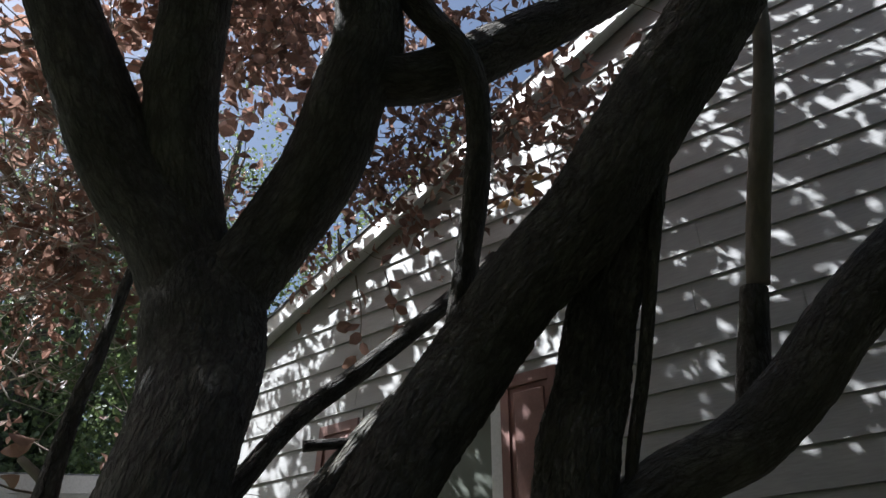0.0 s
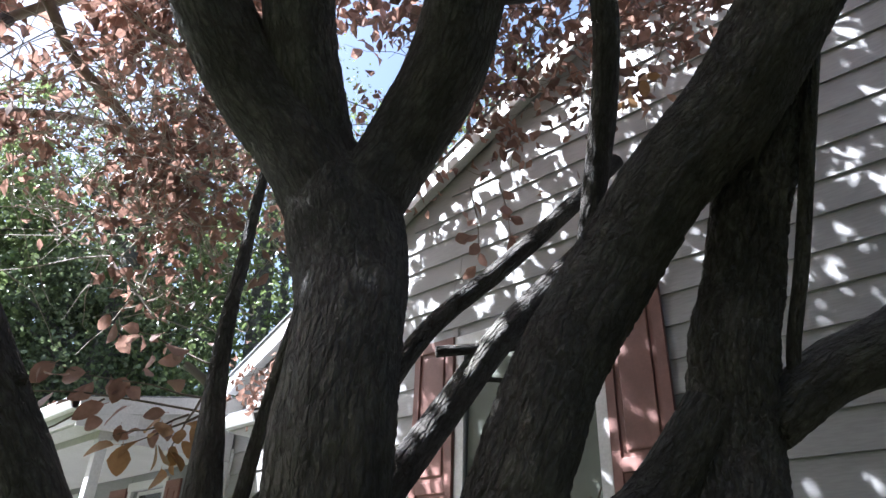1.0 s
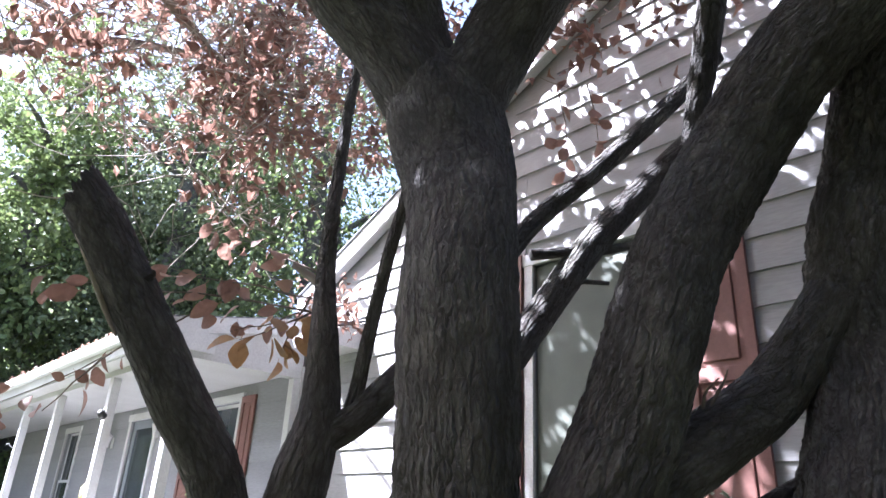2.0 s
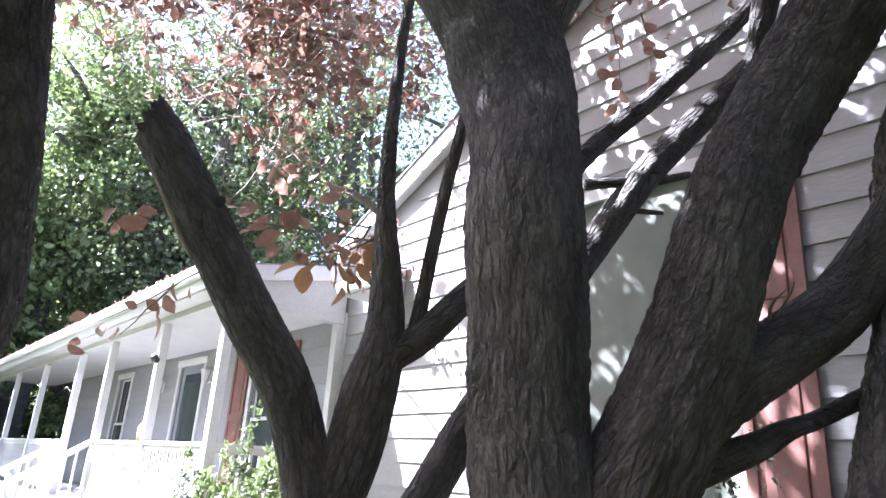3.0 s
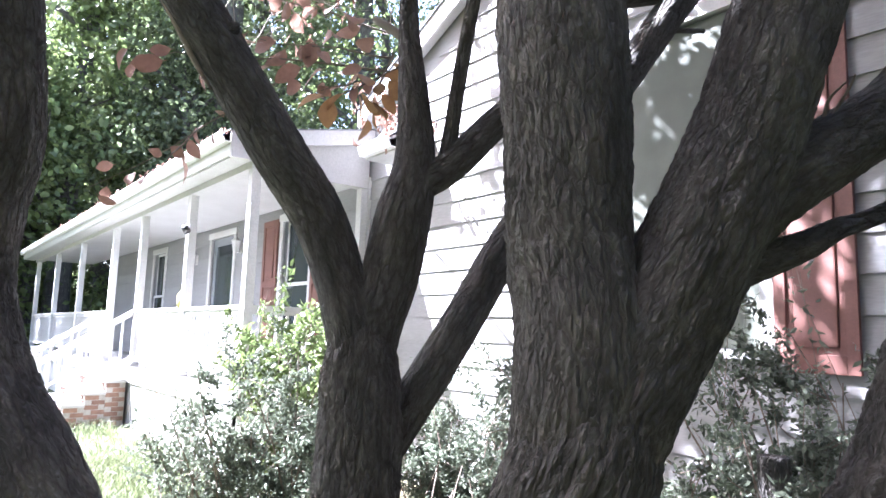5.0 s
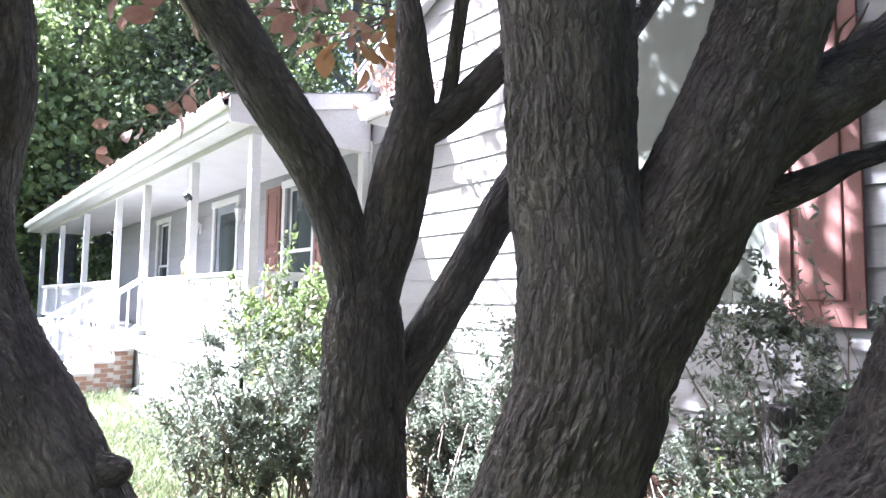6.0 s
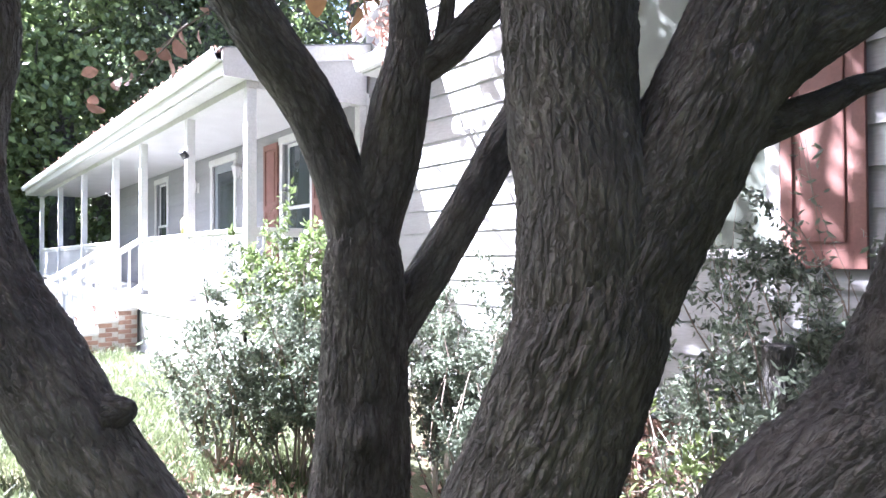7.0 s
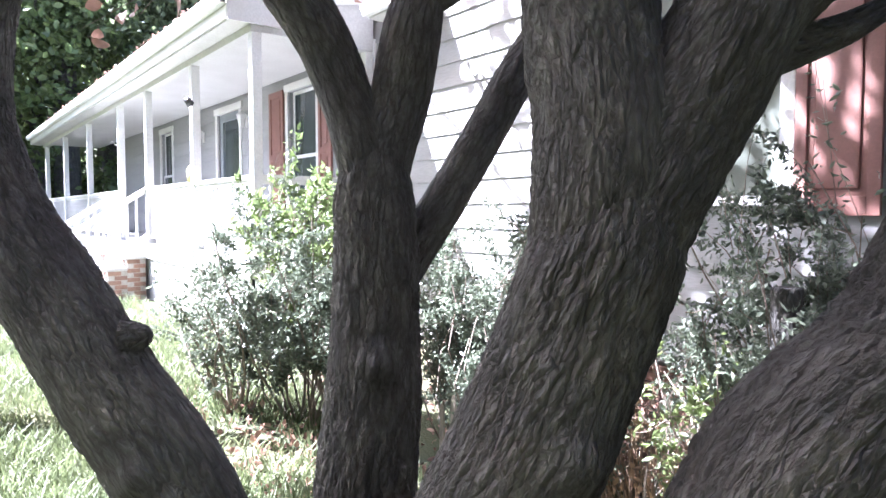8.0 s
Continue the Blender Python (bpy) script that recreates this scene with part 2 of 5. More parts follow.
def tube(name, pts, mat, parent=None, label="", step=0.02, seg=24, rough=0.0, knots=(), seed=0.0, caps=True, slant=None):
    """A stem of round section along control points, its bark raised in long plates; knots: (share of the length, angle, size)."""
    c = spline(pts, step)
    m = len(c)
    d = np.gradient(c[:, :3], axis=0)
    d /= np.linalg.norm(d, axis=1)[:, None]
    ref = np.array([0.3, -0.2, 0.93]) if abs(d[0][2]) < 0.9 else np.array([1.0, 0.0, 0.0])
    u = np.cross(d[0], ref)
    u /= np.linalg.norm(u)
    length = np.concatenate([[0], np.cumsum(np.linalg.norm(np.diff(c[:, :3], axis=0), axis=1))])
    ang = np.linspace(0, 2 * math.pi, seg, endpoint=False)
    ca, sa = np.cos(ang), np.sin(ang)
    verts, grain = [], []
    for i in range(m):
        u = u - d[i] * (u @ d[i])
        u /= np.linalg.norm(u)
        w = np.cross(d[i], u)
        r = c[i, 3]
        for a in range(seg):
            k = 1.0
            if rough:
                q = Vector((ca[a] * r + seed, sa[a] * r, length[i] * 0.28))
                big = noise.noise(Vector((ca[a] * 1.3 + seed, sa[a] * 1.3, length[i] * 2.2)))
                small0 = noise.noise(Vector((q.x * 60 + 9, q.y * 60, length[i] * 14)))
                wob = noise.noise(Vector((q.x * 14, q.y * 14, length[i] * 9))) * 0.7 + small0 * 0.35
                vd = noise.voronoi(Vector((q.x * 30 + wob, q.y * 30 - wob, length[i] * 8.5 + wob * 0.9)))[0]
                furrow = 1.0 - min(1.0, (vd[1] - vd[0]) / 0.3)
                ve = noise.voronoi(Vector((q.x * 66 - wob, q.y * 66 + wob, length[i] * 26 + wob)))[0]
                crack = 1.0 - min(1.0, (ve[1] - ve[0]) / 0.35)
                small = noise.noise(Vector((q.x * 75, q.y * 75, length[i] * 26)))
                plate = noise.noise(Vector((q.x * 22, q.y * 22, length[i] * 6 + seed)))
                age = 0.55 + 0.6 * max(-0.5, min(0.7, 1.6 * noise.noise(Vector((q.x * 5 + 3, q.y * 5, length[i] * 2.6 + seed)))))
                k += rough * big * 0.06
                r_add = rough * (-0.0085 * age * furrow ** 1.4 - 0.0032 * crack ** 1.5 + 0.003 * plate + 0.003 * small + 0.003 * small0) * min(1.0, r / 0.12)
                for (ks, ka, kz) in knots:
                    dd = ((length[i] - ks * length[-1]) / kz) ** 2 + (((ang[a] - ka + math.pi) % (2 * math.pi) - math.pi) * r / kz) ** 2
                    if dd < 6:
                        r_add += 0.62 * kz * math.exp(-dd)
            else:
                r_add = 0.0
            out = u * ca[a] + w * sa[a]
            v = c[i, :3] + out * (r * k + r_add)
            if slant is not None and i > m - 4:
                v = v + d[i] * (slant[3] * (out @ np.array(slant[:3])) + 0.012 * math.sin(a * 2.7) + 0.01 * math.sin(a * 5.1)) * (1 if i == m - 1 else 0.5)
            verts.append(v)
            grain.append((ca[a] * r + seed, sa[a] * r, length[i]))
    faces = [(i * seg + a, i * seg + (a + 1) % seg, (i + 1) * seg + (a + 1) % seg, (i + 1) * seg + a) for i in range(m - 1) for a in range(seg)]
    if caps:
        for i, flip in ((0, True), (m - 1, False)):
            verts.append(c[i, :3] + d[i] * c[i, 3] * (-0.15 if flip else 0.15))
            grain.append((seed, 0, length[i]))
            k = len(verts) - 1
            for a in range(seg):
                f = (k, i * seg + a, i * seg + (a + 1) % seg)
                faces.append(f[::-1] if flip else f)
    ob = mesh_part(name, [tuple(v) for v in verts], faces, mat, None, label, True)
    at = ob.data.attributes.new("grain", "FLOAT_VECTOR", "POINT")
    at.data.foreach_set("vector", np.array(grain, np.float32).ravel())
    place(ob, parent)
    return ob


rng = np.random.default_rng(7)


def leaves(name, centres, size, mat, parent=None, label="", kind="", droop=0.0, wide=0.45, spread=0.35, curl=0.15):
    """Many small leaves, each folded along its midrib, at the given places."""
    n = len(centres)
    d = rng.normal(size=(n, 3))
    d[:, 2] -= droop
    d /= np.linalg.norm(d, axis=1)[:, None]
    s = np.cross(d, rng.normal(size=(n, 3)))
    s /= np.linalg.norm(s, axis=1)[:, None]
    nn = np.cross(d, s)
    L = size * (1 + spread * rng.uniform(-1, 1, n))[:, None]
    B = L * wide * 0.5
    c = np.asarray(centres)
    cu = curl * L * rng.uniform(-0.4, 1.4, (n, 1))
    tip = c + d * L - nn * cu
    mid = c + d * L * 0.55
    v = np.stack([c, mid + s * B + nn * cu * 0.7, tip, mid - s * B + nn * cu * 0.7, c + d * L * 0.18 + s * B * 0.6, c + d * L * 0.18 - s * B * 0.6, mid], axis=1).reshape(-1, 3)
    base = (np.arange(n) * 7)[:, None]
    f = np.concatenate([base + np.array([[0, 4, 1, 6]]), base + np.array([[0, 6, 3, 5]]), base + np.array([[6, 1, 2, 2]]), base + np.array([[6, 2, 3, 3]])], axis=1).reshape(-1, 4)
    faces = [(a, b_, e, g) if e != g else (a, b_, e) for a, b_, e, g in f.tolist()]
    ob = mesh_part(name, v.tolist(), faces, mat, parent, label)
    return tagged(ob, kind=kind)


def broad_leaf(name, at, along, facing, size, mat, parent):
    """One large leaf: rounded outline, raised rim, drooping tip and a short stalk."""
    d = Vector(along).normalized()
    s = d.cross(Vector(facing)).normalized()
    nn = s.cross(d)
    outline = ((0.0, 0.012), (0.14, 0.012), (0.24, 0.14), (0.4, 0.25), (0.6, 0.3), (0.78, 0.24), (0.92, 0.12), (1.0, 0.0))
    cup, tip = rng.uniform(0.1, 0.5), rng.uniform(0.05, 0.4)
    verts, faces = [], []
    for t, wd in outline:
        mid = Vector(at) + d * (t * size) - nn * (tip * size * t * t)
        wob = 1 + rng.uniform(-0.12, 0.12)
        verts += [tuple(mid + s * (wd * wob * size) + nn * (cup * wd * size)), tuple(mid), tuple(mid - s * (wd * wob * size) + nn * (cup * wd * size))]
    for i in range(len(outline) - 1):
        k = i * 3
        faces += [(k, k + 1, k + 4, k + 3), (k + 1, k + 2, k + 5, k + 4)]
    return mesh_part(name, verts, faces, mat, parent, smooth=True)


def clumps(n_clumps, per, centre, radii, clump_r, surface=0.5):
    """Places gathered into clumps within an ellipsoid."""
    q = rng.normal(size=(n_clumps, 3))
    q /= np.linalg.norm(q, axis=1)[:, None]
    q *= (rng.uniform(0, 1, (n_clumps, 1)) ** surface)
    cc = np.asarray(centre) + q * np.asarray(radii)
    rr = clump_r * rng.uniform(0.5, 1.3, (n_clumps, 1, 1))
    o = rng.normal(size=(n_clumps, per, 3)) * rr * 0.55
    return (cc[:, None, :] + o).reshape(-1, 3), cc


def twigs(name, starts, ends, radius, mat, parent=None, label="", sag=0.1, kind=""):
    """Thin bent three-sided twigs joined into one mesh."""
    verts, faces = [], []
    for a, b in zip(starts, ends):
        a, b = np.asarray(a, float), np.asarray(b, float)
        l = np.linalg.norm(b - a)
        bend = rng.normal(size=3) * l * sag
        d = (b - a) / max(l, 1e-6)
        s = np.cross(d, (0.3, 0.5, 0.8))
        s /= np.linalg.norm(s)
        w = np.cross(d, s)
        k0 = len(verts)
        for j in range(6):
            t = j / 5
            p = a + (b - a) * t + bend * math.sin(math.pi * t) + rng.normal(size=3) * l * 0.012
            r = radius * (1 - 0.7 * t)
            for g in range(4):
                verts.append(tuple(p + (s * math.cos(g * 1.571) + w * math.sin(g * 1.571)) * r))
        faces += [(k0 + j * 4 + g, k0 + j * 4 + (g + 1) % 4, k0 + j * 4 + 4 + (g + 1) % 4, k0 + j * 4 + 4 + g) for j in range(5) for g in range(4)]
    ob = mesh_part(name, verts, faces, mat, parent, label)
    return tagged(ob, kind=kind)


# ---- ground ----
def ease(v):
    v = min(1.0, max(0.0, v))
    return v * v * (3 - 2 * v)


def ground_height(x, y):
    dip = -0.7 * ease((x + 6.2) / 2.6) * ease((y - 1.4) / 2.2)
    return dip + 0.05 * noise.noise(Vector((x * 0.35, y * 0.35, 3.0))) + 0.015 * noise.noise(Vector((x * 2.1, y * 2.1, 7.0)))


def build_ground():
    verts, faces = [], []
    xs = np.concatenate([[-900, -300, -120, -60, -40], np.arange(-30, 8.1, 0.4), [12, 20, 40, 120, 300, 900]])
    ys = np.concatenate([[-900, -300, -100, -40, -20, -12], np.arange(-8, 8.1, 0.4), [14, 30, 60, 120, 300, 900]])
    for y in ys:
        for x in xs:
            verts.append((float(x), float(y), ground_height(float(x), float(y)) if abs(x) < 40 and abs(y) < 20 else -0.02))
    w = len(xs)
    for j in range(len(ys) - 1):
        for i in range(w - 1):
            faces.append((j * w + i, j * w + i + 1, (j + 1) * w + i + 1, (j + 1) * w + i))
    return tagged(mesh_part("ground", verts, faces, SOIL, None, "grassy yard ground with bare brown patches", True), category="ground", kind="structure")


build_ground()

# ---- house: walls of lap siding, porch, roof ----
WALL, POST_Y, FLOOR, BEAM, EAVE_Y, EAVE_Z = 4.6, 3.03, 0.93, 3.46, 2.68, 3.78
END_X, FAR_X, HOUSE_FAR, RIGHT_X = -7.05, -23.9, -21.3, 8.4
GABLE_L, GABLE_TOP, APEX = -6.9, 4.6, (0.75, 8.2)
EXPOSE = 0.254
house = thing("house", (-8, WALL, 0), "white lap-sided house with covered front porch and red shutters", "house")


def rake_z(x):
    """Height of the underside of the gable's slopes over the wall."""
    k = (APEX[1] - GABLE_TOP) / (APEX[0] - GABLE_L)
    return APEX[1] - k * abs(x - APEX[0])


# openings in the front wall: x from, x to, z from, z to
RIGHT_WIN = (-3.22, -1.9, 1.55, 4.1)
PORCH_WINS = [(-9.55, -8.6, 1.3, 3.33), (-16.7, -15.8, 1.3, 3.33)]
PORCH_DOOR = (-12.75, -11.6, FLOOR, 3.33)


def solid_wall(name, x0, x1, top, holes, mat):
    """A wall core of blocks round its openings, the top given as a function of x."""
    made = []

    def block(c):
        bm = bmesh.new()
        vs = [bm.verts.new(v) for v in c]
        for f in ((0, 1, 2, 3), (5, 4, 7, 6), (0, 4, 5, 1), (3, 2, 6, 7), (0, 3, 7, 4), (1, 5, 6, 2)):
            bm.faces.new([vs[k] for k in f])
        bmesh.ops.recalc_face_normals(bm, faces=bm.faces)
        made.append(part(name, bm, mat, house))
    cuts = sorted({x0, x1, APEX[0] if x0 < APEX[0] < x1 else x0, *[h[0] for h in holes], *[h[1] for h in holes]})
    for a, b in zip(cuts, cuts[1:]):
        spans, z = [], 0.262
        for h in sorted([h for h in holes if h[0] < (a + b) / 2 < h[1]], key=lambda h: h[2]):
            spans.append((z, h[2]))
            z = h[3]
        for lo, hi in spans:
            block([(x, y, zz) for y in (WALL, WALL + 0.16) for x, zz in ((a, lo), (b, lo), (b, hi), (a, hi))])
        block([(x, y, zz) for y in (WALL, WALL + 0.16) for x, zz in ((a, z), (b, z), (b, top(b)), (a, top(a)))])
    return made[0]


gable_wall = solid_wall("wall", END_X - 0.02, RIGHT_X, lambda x: min(rake_z(x), 9), [RIGHT_WIN], SIDING)
porch_wall = solid_wall("wall", HOUSE_FAR, END_X - 0.03, lambda x: 3.7, PORCH_WINS + [PORCH_DOOR], SIDING_SHADED)


def siding_board(x0, x1, z, mat, parent, cut0=0.0, cut1=0.0):
    """One lapped board: thick at its lower edge, thin at its upper one."""
    t0, t1, h = 0.026, 0.006, EXPOSE + 0.02
    v = [(x0, WALL - 0.001, z), (x1, WALL - 0.001, z), (x1, WALL - t0, z), (x0, WALL - t0, z),
         (x0 + cut0, WALL - 0.001, z + h), (x1 - cut1, WALL - 0.001, z + h), (x1 - cut1, WALL - t1, z + h), (x0 + cut0, WALL - t1, z + h)]
    f = [(0, 1, 2, 3)[::-1], (3, 2, 6, 7), (4, 7, 6, 5), (0, 3, 7, 4), (1, 5, 6, 2)]
    return mesh_part("siding_board", v, f, mat, parent)


def clad(parent, x0, x1, z0, top, holes, mat, joint):
    z, row = z0, 0
    while z < 7.9:
        a, b = x0, x1
        if top:
            k = (APEX[1] - GABLE_TOP) / (APEX[0] - GABLE_L)
            run = (APEX[1] - 0.1 - (z + EXPOSE + 0.02)) / k
            if run < 0.2:
                break
            a, b = max(a, APEX[0] - run), min(b, APEX[0] + run)
        elif z > 3.45:
            break
        cuts = sorted([a] + [x for h in holes if h[2] - EXPOSE < z + 0.02 and z < h[3] - 0.02 for x in (h[0], h[1]) if a < x < b] + [b])
        for i in range(0, len(cuts) - 1, 2):
            p, q = cuts[i], cuts[i + 1]
            x = p
            while x < q - 0.05:
                e = min(q, x + joint * (0.55 + 0.45 * ((row * 7 + int(x * 3)) % 5) / 4))
                if q - e < 0.5:
                    e = q
                siding_board(x + 0.0015, e - 0.0015, z, mat, parent)
                x = e
        z += EXPOSE
        row += 1


clad(gable_wall, END_X + 0.08, RIGHT_X, 0.266, True, [(RIGHT_WIN[0] - 0.1, RIGHT_WIN[1] + 0.1, RIGHT_WIN[2] - 0.12, RIGHT_WIN[3] + 0.12)], SIDING, 4.2)
clad(porch_wall, HOUSE_FAR, END_X - 0.04, 0.95, False, [(w[0] - 0.1, w[1] + 0.1, w[2] - 0.1, w[3] + 0.1) for w in PORCH_WINS + [PORCH_DOOR]], SIDING_SHADED, 4.8)
# the other walls close the house
box("side_wall", (RIGHT_X - 0.16, WALL + 0.16, 0), (RIGHT_X, 13.5, 4.1), SIDING, house)
box("side_wall", (HOUSE_FAR, WALL + 0.16, 0), (HOUSE_FAR + 0.16, 13.5, 3.8), SIDING, house)
box("rear_wall", (HOUSE_FAR, 13.5, 0), (RIGHT_X, 13.66, 3.8), SIDING, house)
box("corner_board", (END_X - 0.07, WALL - 0.05, 0.5), (END_X + 0.08, WALL + 0.002, 3.62), WHITE, house)


# brick foundation under the gable wall
def build_foundation():
    base = box("foundation", (END_X, WALL + 0.012, -1.0), (RIGHT_X, WALL + 0.15, 0.26), MORTAR, house)
    me = None
    for row in range(13):
        z = -0.735 + row * 0.0755
        x = -3.9 + (0.1 if row % 2 else 0.0)
        while x < 0.4:
            if me is None:
                first = box("brick", (x, WALL - 0.012, z), (x + 0.195, WALL + 0.02, z + 0.066), BRICK, base, bevel=0.003)
                me, x_first, z_first, loc = first.data, x, z, first.location.copy()
            else:
                ob = new("brick", me)
                ob.parent = base
                ob.location = loc + Vector((x - x_first, 0.003 * math.sin(x * 37 + row), z - z_first))
            x += 0.206


build_foundation()


def window(opening, parent, name, shutters=(), sill=True, curtain=True, width=0.095):
    x0, x1, z0, z1 = opening
    y = WALL - 0.035
    win = thing(name, ((x0 + x1) / 2, WALL, z0))
    win.parent = parent
    win.location = win.location - parent.location
    for lo, hi in (((x0 - width, z0), (x0, z1)), ((x1, z0), (x1 + width, z1))):
        box("trim", (lo[0], y, lo[1]), (hi[0], WALL + 0.02, hi[1]), WHITE, win, bevel=0.004)
    box("trim", (x0 - width - 0.02, y - 0.008, z1), (x1 + width + 0.02, WALL + 0.02, z1 + width + 0.02), WHITE, win, bevel=0.004)
    if sill:
        box("sill", (x0 - width - 0.03, y - 0.045, z0 - 0.06), (x1 + width + 0.03, WALL + 0.05, z0), WHITE, win, bevel=0.006)
    mid = (z0 + z1) / 2 + 0.02
    for k, (a, b) in enumerate(((z0, mid), (mid - 0.04, z1))):
        yy = WALL + 0.03 + 0.035 * (1 - k) * 0 + 0.035 * k
        bm = bmesh.new()
        s = 0.05
        for lo, hi in (((x0, a), (x0 + s, b)), ((x1 - s, a), (x1, b)), ((x0 + s, a), (x1 - s, a + s)), ((x0 + s, b - s), (x1 - s, b))):
            add_box(bm, (lo[0], yy, lo[1]), (hi[0], yy + 0.03, hi[1]), 0.003)
        part("sash", bm, WHITE, win)
        if name == "window" and x0 > -5 and k == 0:
            box("insect_screen", (x0 + 0.01, WALL + 0.018, z0 + 0.01), (x1 - 0.01, WALL + 0.022, z1 - 0.01), SCREEN, win)
        box("pane", (x0 + s - 0.005, yy + 0.012, a + s - 0.005), (x1 - s + 0.005, yy + 0.018, b - s + 0.005), PANE, win)
    for x_a, x_b, za, zb in shutters:
        shutter(x_a, x_b, za, zb, win)
    return win


def shutter(xa, xb, za, zb, parent):
    """Louvre-less shutter: stiles, rails and two raised panels."""
    sh = thing("shutter", ((xa + xb) / 2, WALL, za), "faded red raised-panel shutter")
    sh.parent = parent
    sh.location = sh.location - parent.location - parent.parent.location
    y = WALL - 0.062
    s = 0.075
    midz = za + (zb - za) * 0.52
    bm = bmesh.new()
    for lo, hi in (((xa, za), (xa + s, zb)), ((xb - s, za), (xb, zb)), ((xa + s, za), (xb - s, za + 0.12)), ((xa + s, zb - 0.1), (xb - s, zb)), ((xa + s, midz - 0.05), (xb - s, midz + 0.05))):
        add_box(bm, (lo[0], y, lo[1]), (hi[0], WALL - 0.027, hi[1]), 0.004)
    for a, b in ((za + 0.12, midz - 0.05), (midz + 0.05, zb - 0.1)):
        add_box(bm, (xa + s, y + 0.018, a), (xb - s, WALL - 0.028, b))
        add_box(bm, (xa + s + 0.045, y + 0.004, a + 0.045), (xb - s - 0.045, y + 0.02, b - 0.045), 0.012)
    part("panel_frame", bm, SHUTTER, sh)
    return sh


window(RIGHT_WIN, house, "window", shutters=((-3.83, -3.33, 1.42, 4.22), (-1.79, -1.28, 1.42, 4.22)))
for w in PORCH_WINS:
    window(w, house, "window", shutters=((w[0] - 0.66, w[0] - 0.12, w[2] - 0.1, w[3] + 0.05), (w[1] + 0.12, w[1] + 0.5, w[2] - 0.1, w[3] + 0.05)) if w[0] > -12 else ())

# porch door with storm glass
door = thing("door", (-12.2, WALL, FLOOR), "grey front door with tall glass in white trim")
door.parent = house
door.location = door.location - house.location
x0, x1, z0, z1 = PORCH_DOOR
for a, b in ((x0 - 0.1, x0), (x1, x1 + 0.1)):
    box("trim", (a, WALL - 0.04, z0), (b, WALL + 0.02, z1), WHITE, door, bevel=0.004)
box("trim", (x0 - 0.14, WALL - 0.05, z1), (x1 + 0.14, WALL + 0.02, z1 + 0.12), WHITE, door, bevel=0.004)
bm = bmesh.new()
for lo, hi in (((x0, z0), (x0 + 0.13, z1)), ((x1 - 0.13, z0), (x1, z1)), ((x0 + 0.13, z0), (x1 - 0.13, z0 + 0.5)), ((x0 + 0.13, z1 - 0.15), (x1 - 0.13, z1))):
    add_box(bm, (lo[0], WALL + 0.03, lo[1]), (hi[0], WALL + 0.07, hi[1]), 0.004)
part("leaf", bm, DOOR, door)
box("pane", (x0 + 0.125, WALL + 0.045, z0 + 0.495), (x1 - 0.125, WALL + 0.055, z1 - 0.145), PANE, door)

# dark rooms behind the panes
for w in [RIGHT_WIN] + PORCH_WINS + [PORCH_DOOR]:
    box("curtain", (w[0] - 0.05, WALL + 0.17, w[2] - 0.05), (w[1] + 0.05, WALL + 0.19, w[3] + 0.05), CURTAIN, house)

# ---- porch ----
porch = thing("porch", (-15, POST_Y, 0), "white covered porch with square posts and slatted railing", "porch")
y = POST_Y - 0.1
while y < WALL - 0.06:
    box("deck_board", (FAR_X + 0.2, y, FLOOR - 0.03), (END_X + 0.06, min(y + 0.135, WALL - 0.05), FLOOR), DECK, porch)
    y += 0.14
box("rim_board", (FAR_X + 0.2, POST_Y - 0.13, FLOOR - 0.24), (END_X + 0.08, POST_Y - 0.103, FLOOR + 0.004), WHITE, porch, bevel=0.004)
box("rim_board", (END_X + 0.065, POST_Y - 0.1, FLOOR - 0.24), (END_X + 0.09, WALL - 0.06, FLOOR + 0.004), WHITE, porch, bevel=0.004)
x = END_X
while x > -11.72:
    box("skirt_board", (x - 0.17, POST_Y - 0.095, 0.0), (x, POST_Y - 0.072, FLOOR - 0.03), WHITE, porch, bevel=0.003)
    x -= 0.178
x = -13.7
while x > FAR_X + 0.4:
    box("skirt_board", (x - 0.3, POST_Y - 0.095, 0.0), (x, POST_Y - 0.072, FLOOR - 0.03), WHITE, porch, bevel=0.003)
    x -= 0.31
y = POST_Y - 0.05
while y < WALL - 0.1:
    box("skirt_board", (END_X + 0.03, y, -0.1), (END_X + 0.055, y + 0.17, FLOOR - 0.24), WHITE, porch, bevel=0.003)
    y += 0.178
POSTS = (-7.05, -9.2, -11.65, -13.65, -16.75, -20.0, -23.4)
for px in POSTS:
    post = box("post", (px - 0.057, POST_Y - 0.057, FLOOR), (px + 0.057, POST_Y + 0.057, BEAM), WHITE, porch, bevel=0.006)
    box("base_trim", (px - 0.072, POST_Y - 0.072, FLOOR), (px + 0.072, POST_Y + 0.072, FLOOR + 0.09), WHITE, post, bevel=0.006)
box("beam", (FAR_X + 0.2, POST_Y - 0.07, BEAM), (END_X + 0.07, POST_Y + 0.07, BEAM + 0.17), SOFFIT_SHADED, porch, bevel=0.005)
box("end_beam", (END_X - 0.07, POST_Y + 0.072, BEAM), (END_X + 0.07, WALL - 0.05, BEAM + 0.17), SOFFIT_SHADED, porch, bevel=0.005)
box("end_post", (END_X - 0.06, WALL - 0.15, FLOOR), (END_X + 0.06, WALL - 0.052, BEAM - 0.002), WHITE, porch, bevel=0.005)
box("porch_ceiling", (FAR_X + 0.2, POST_Y + 0.072, BEAM + 0.09), (END_X - 0.072, WALL - 0.03, BEAM + 0.12), SOFFIT_SHADED, porch)


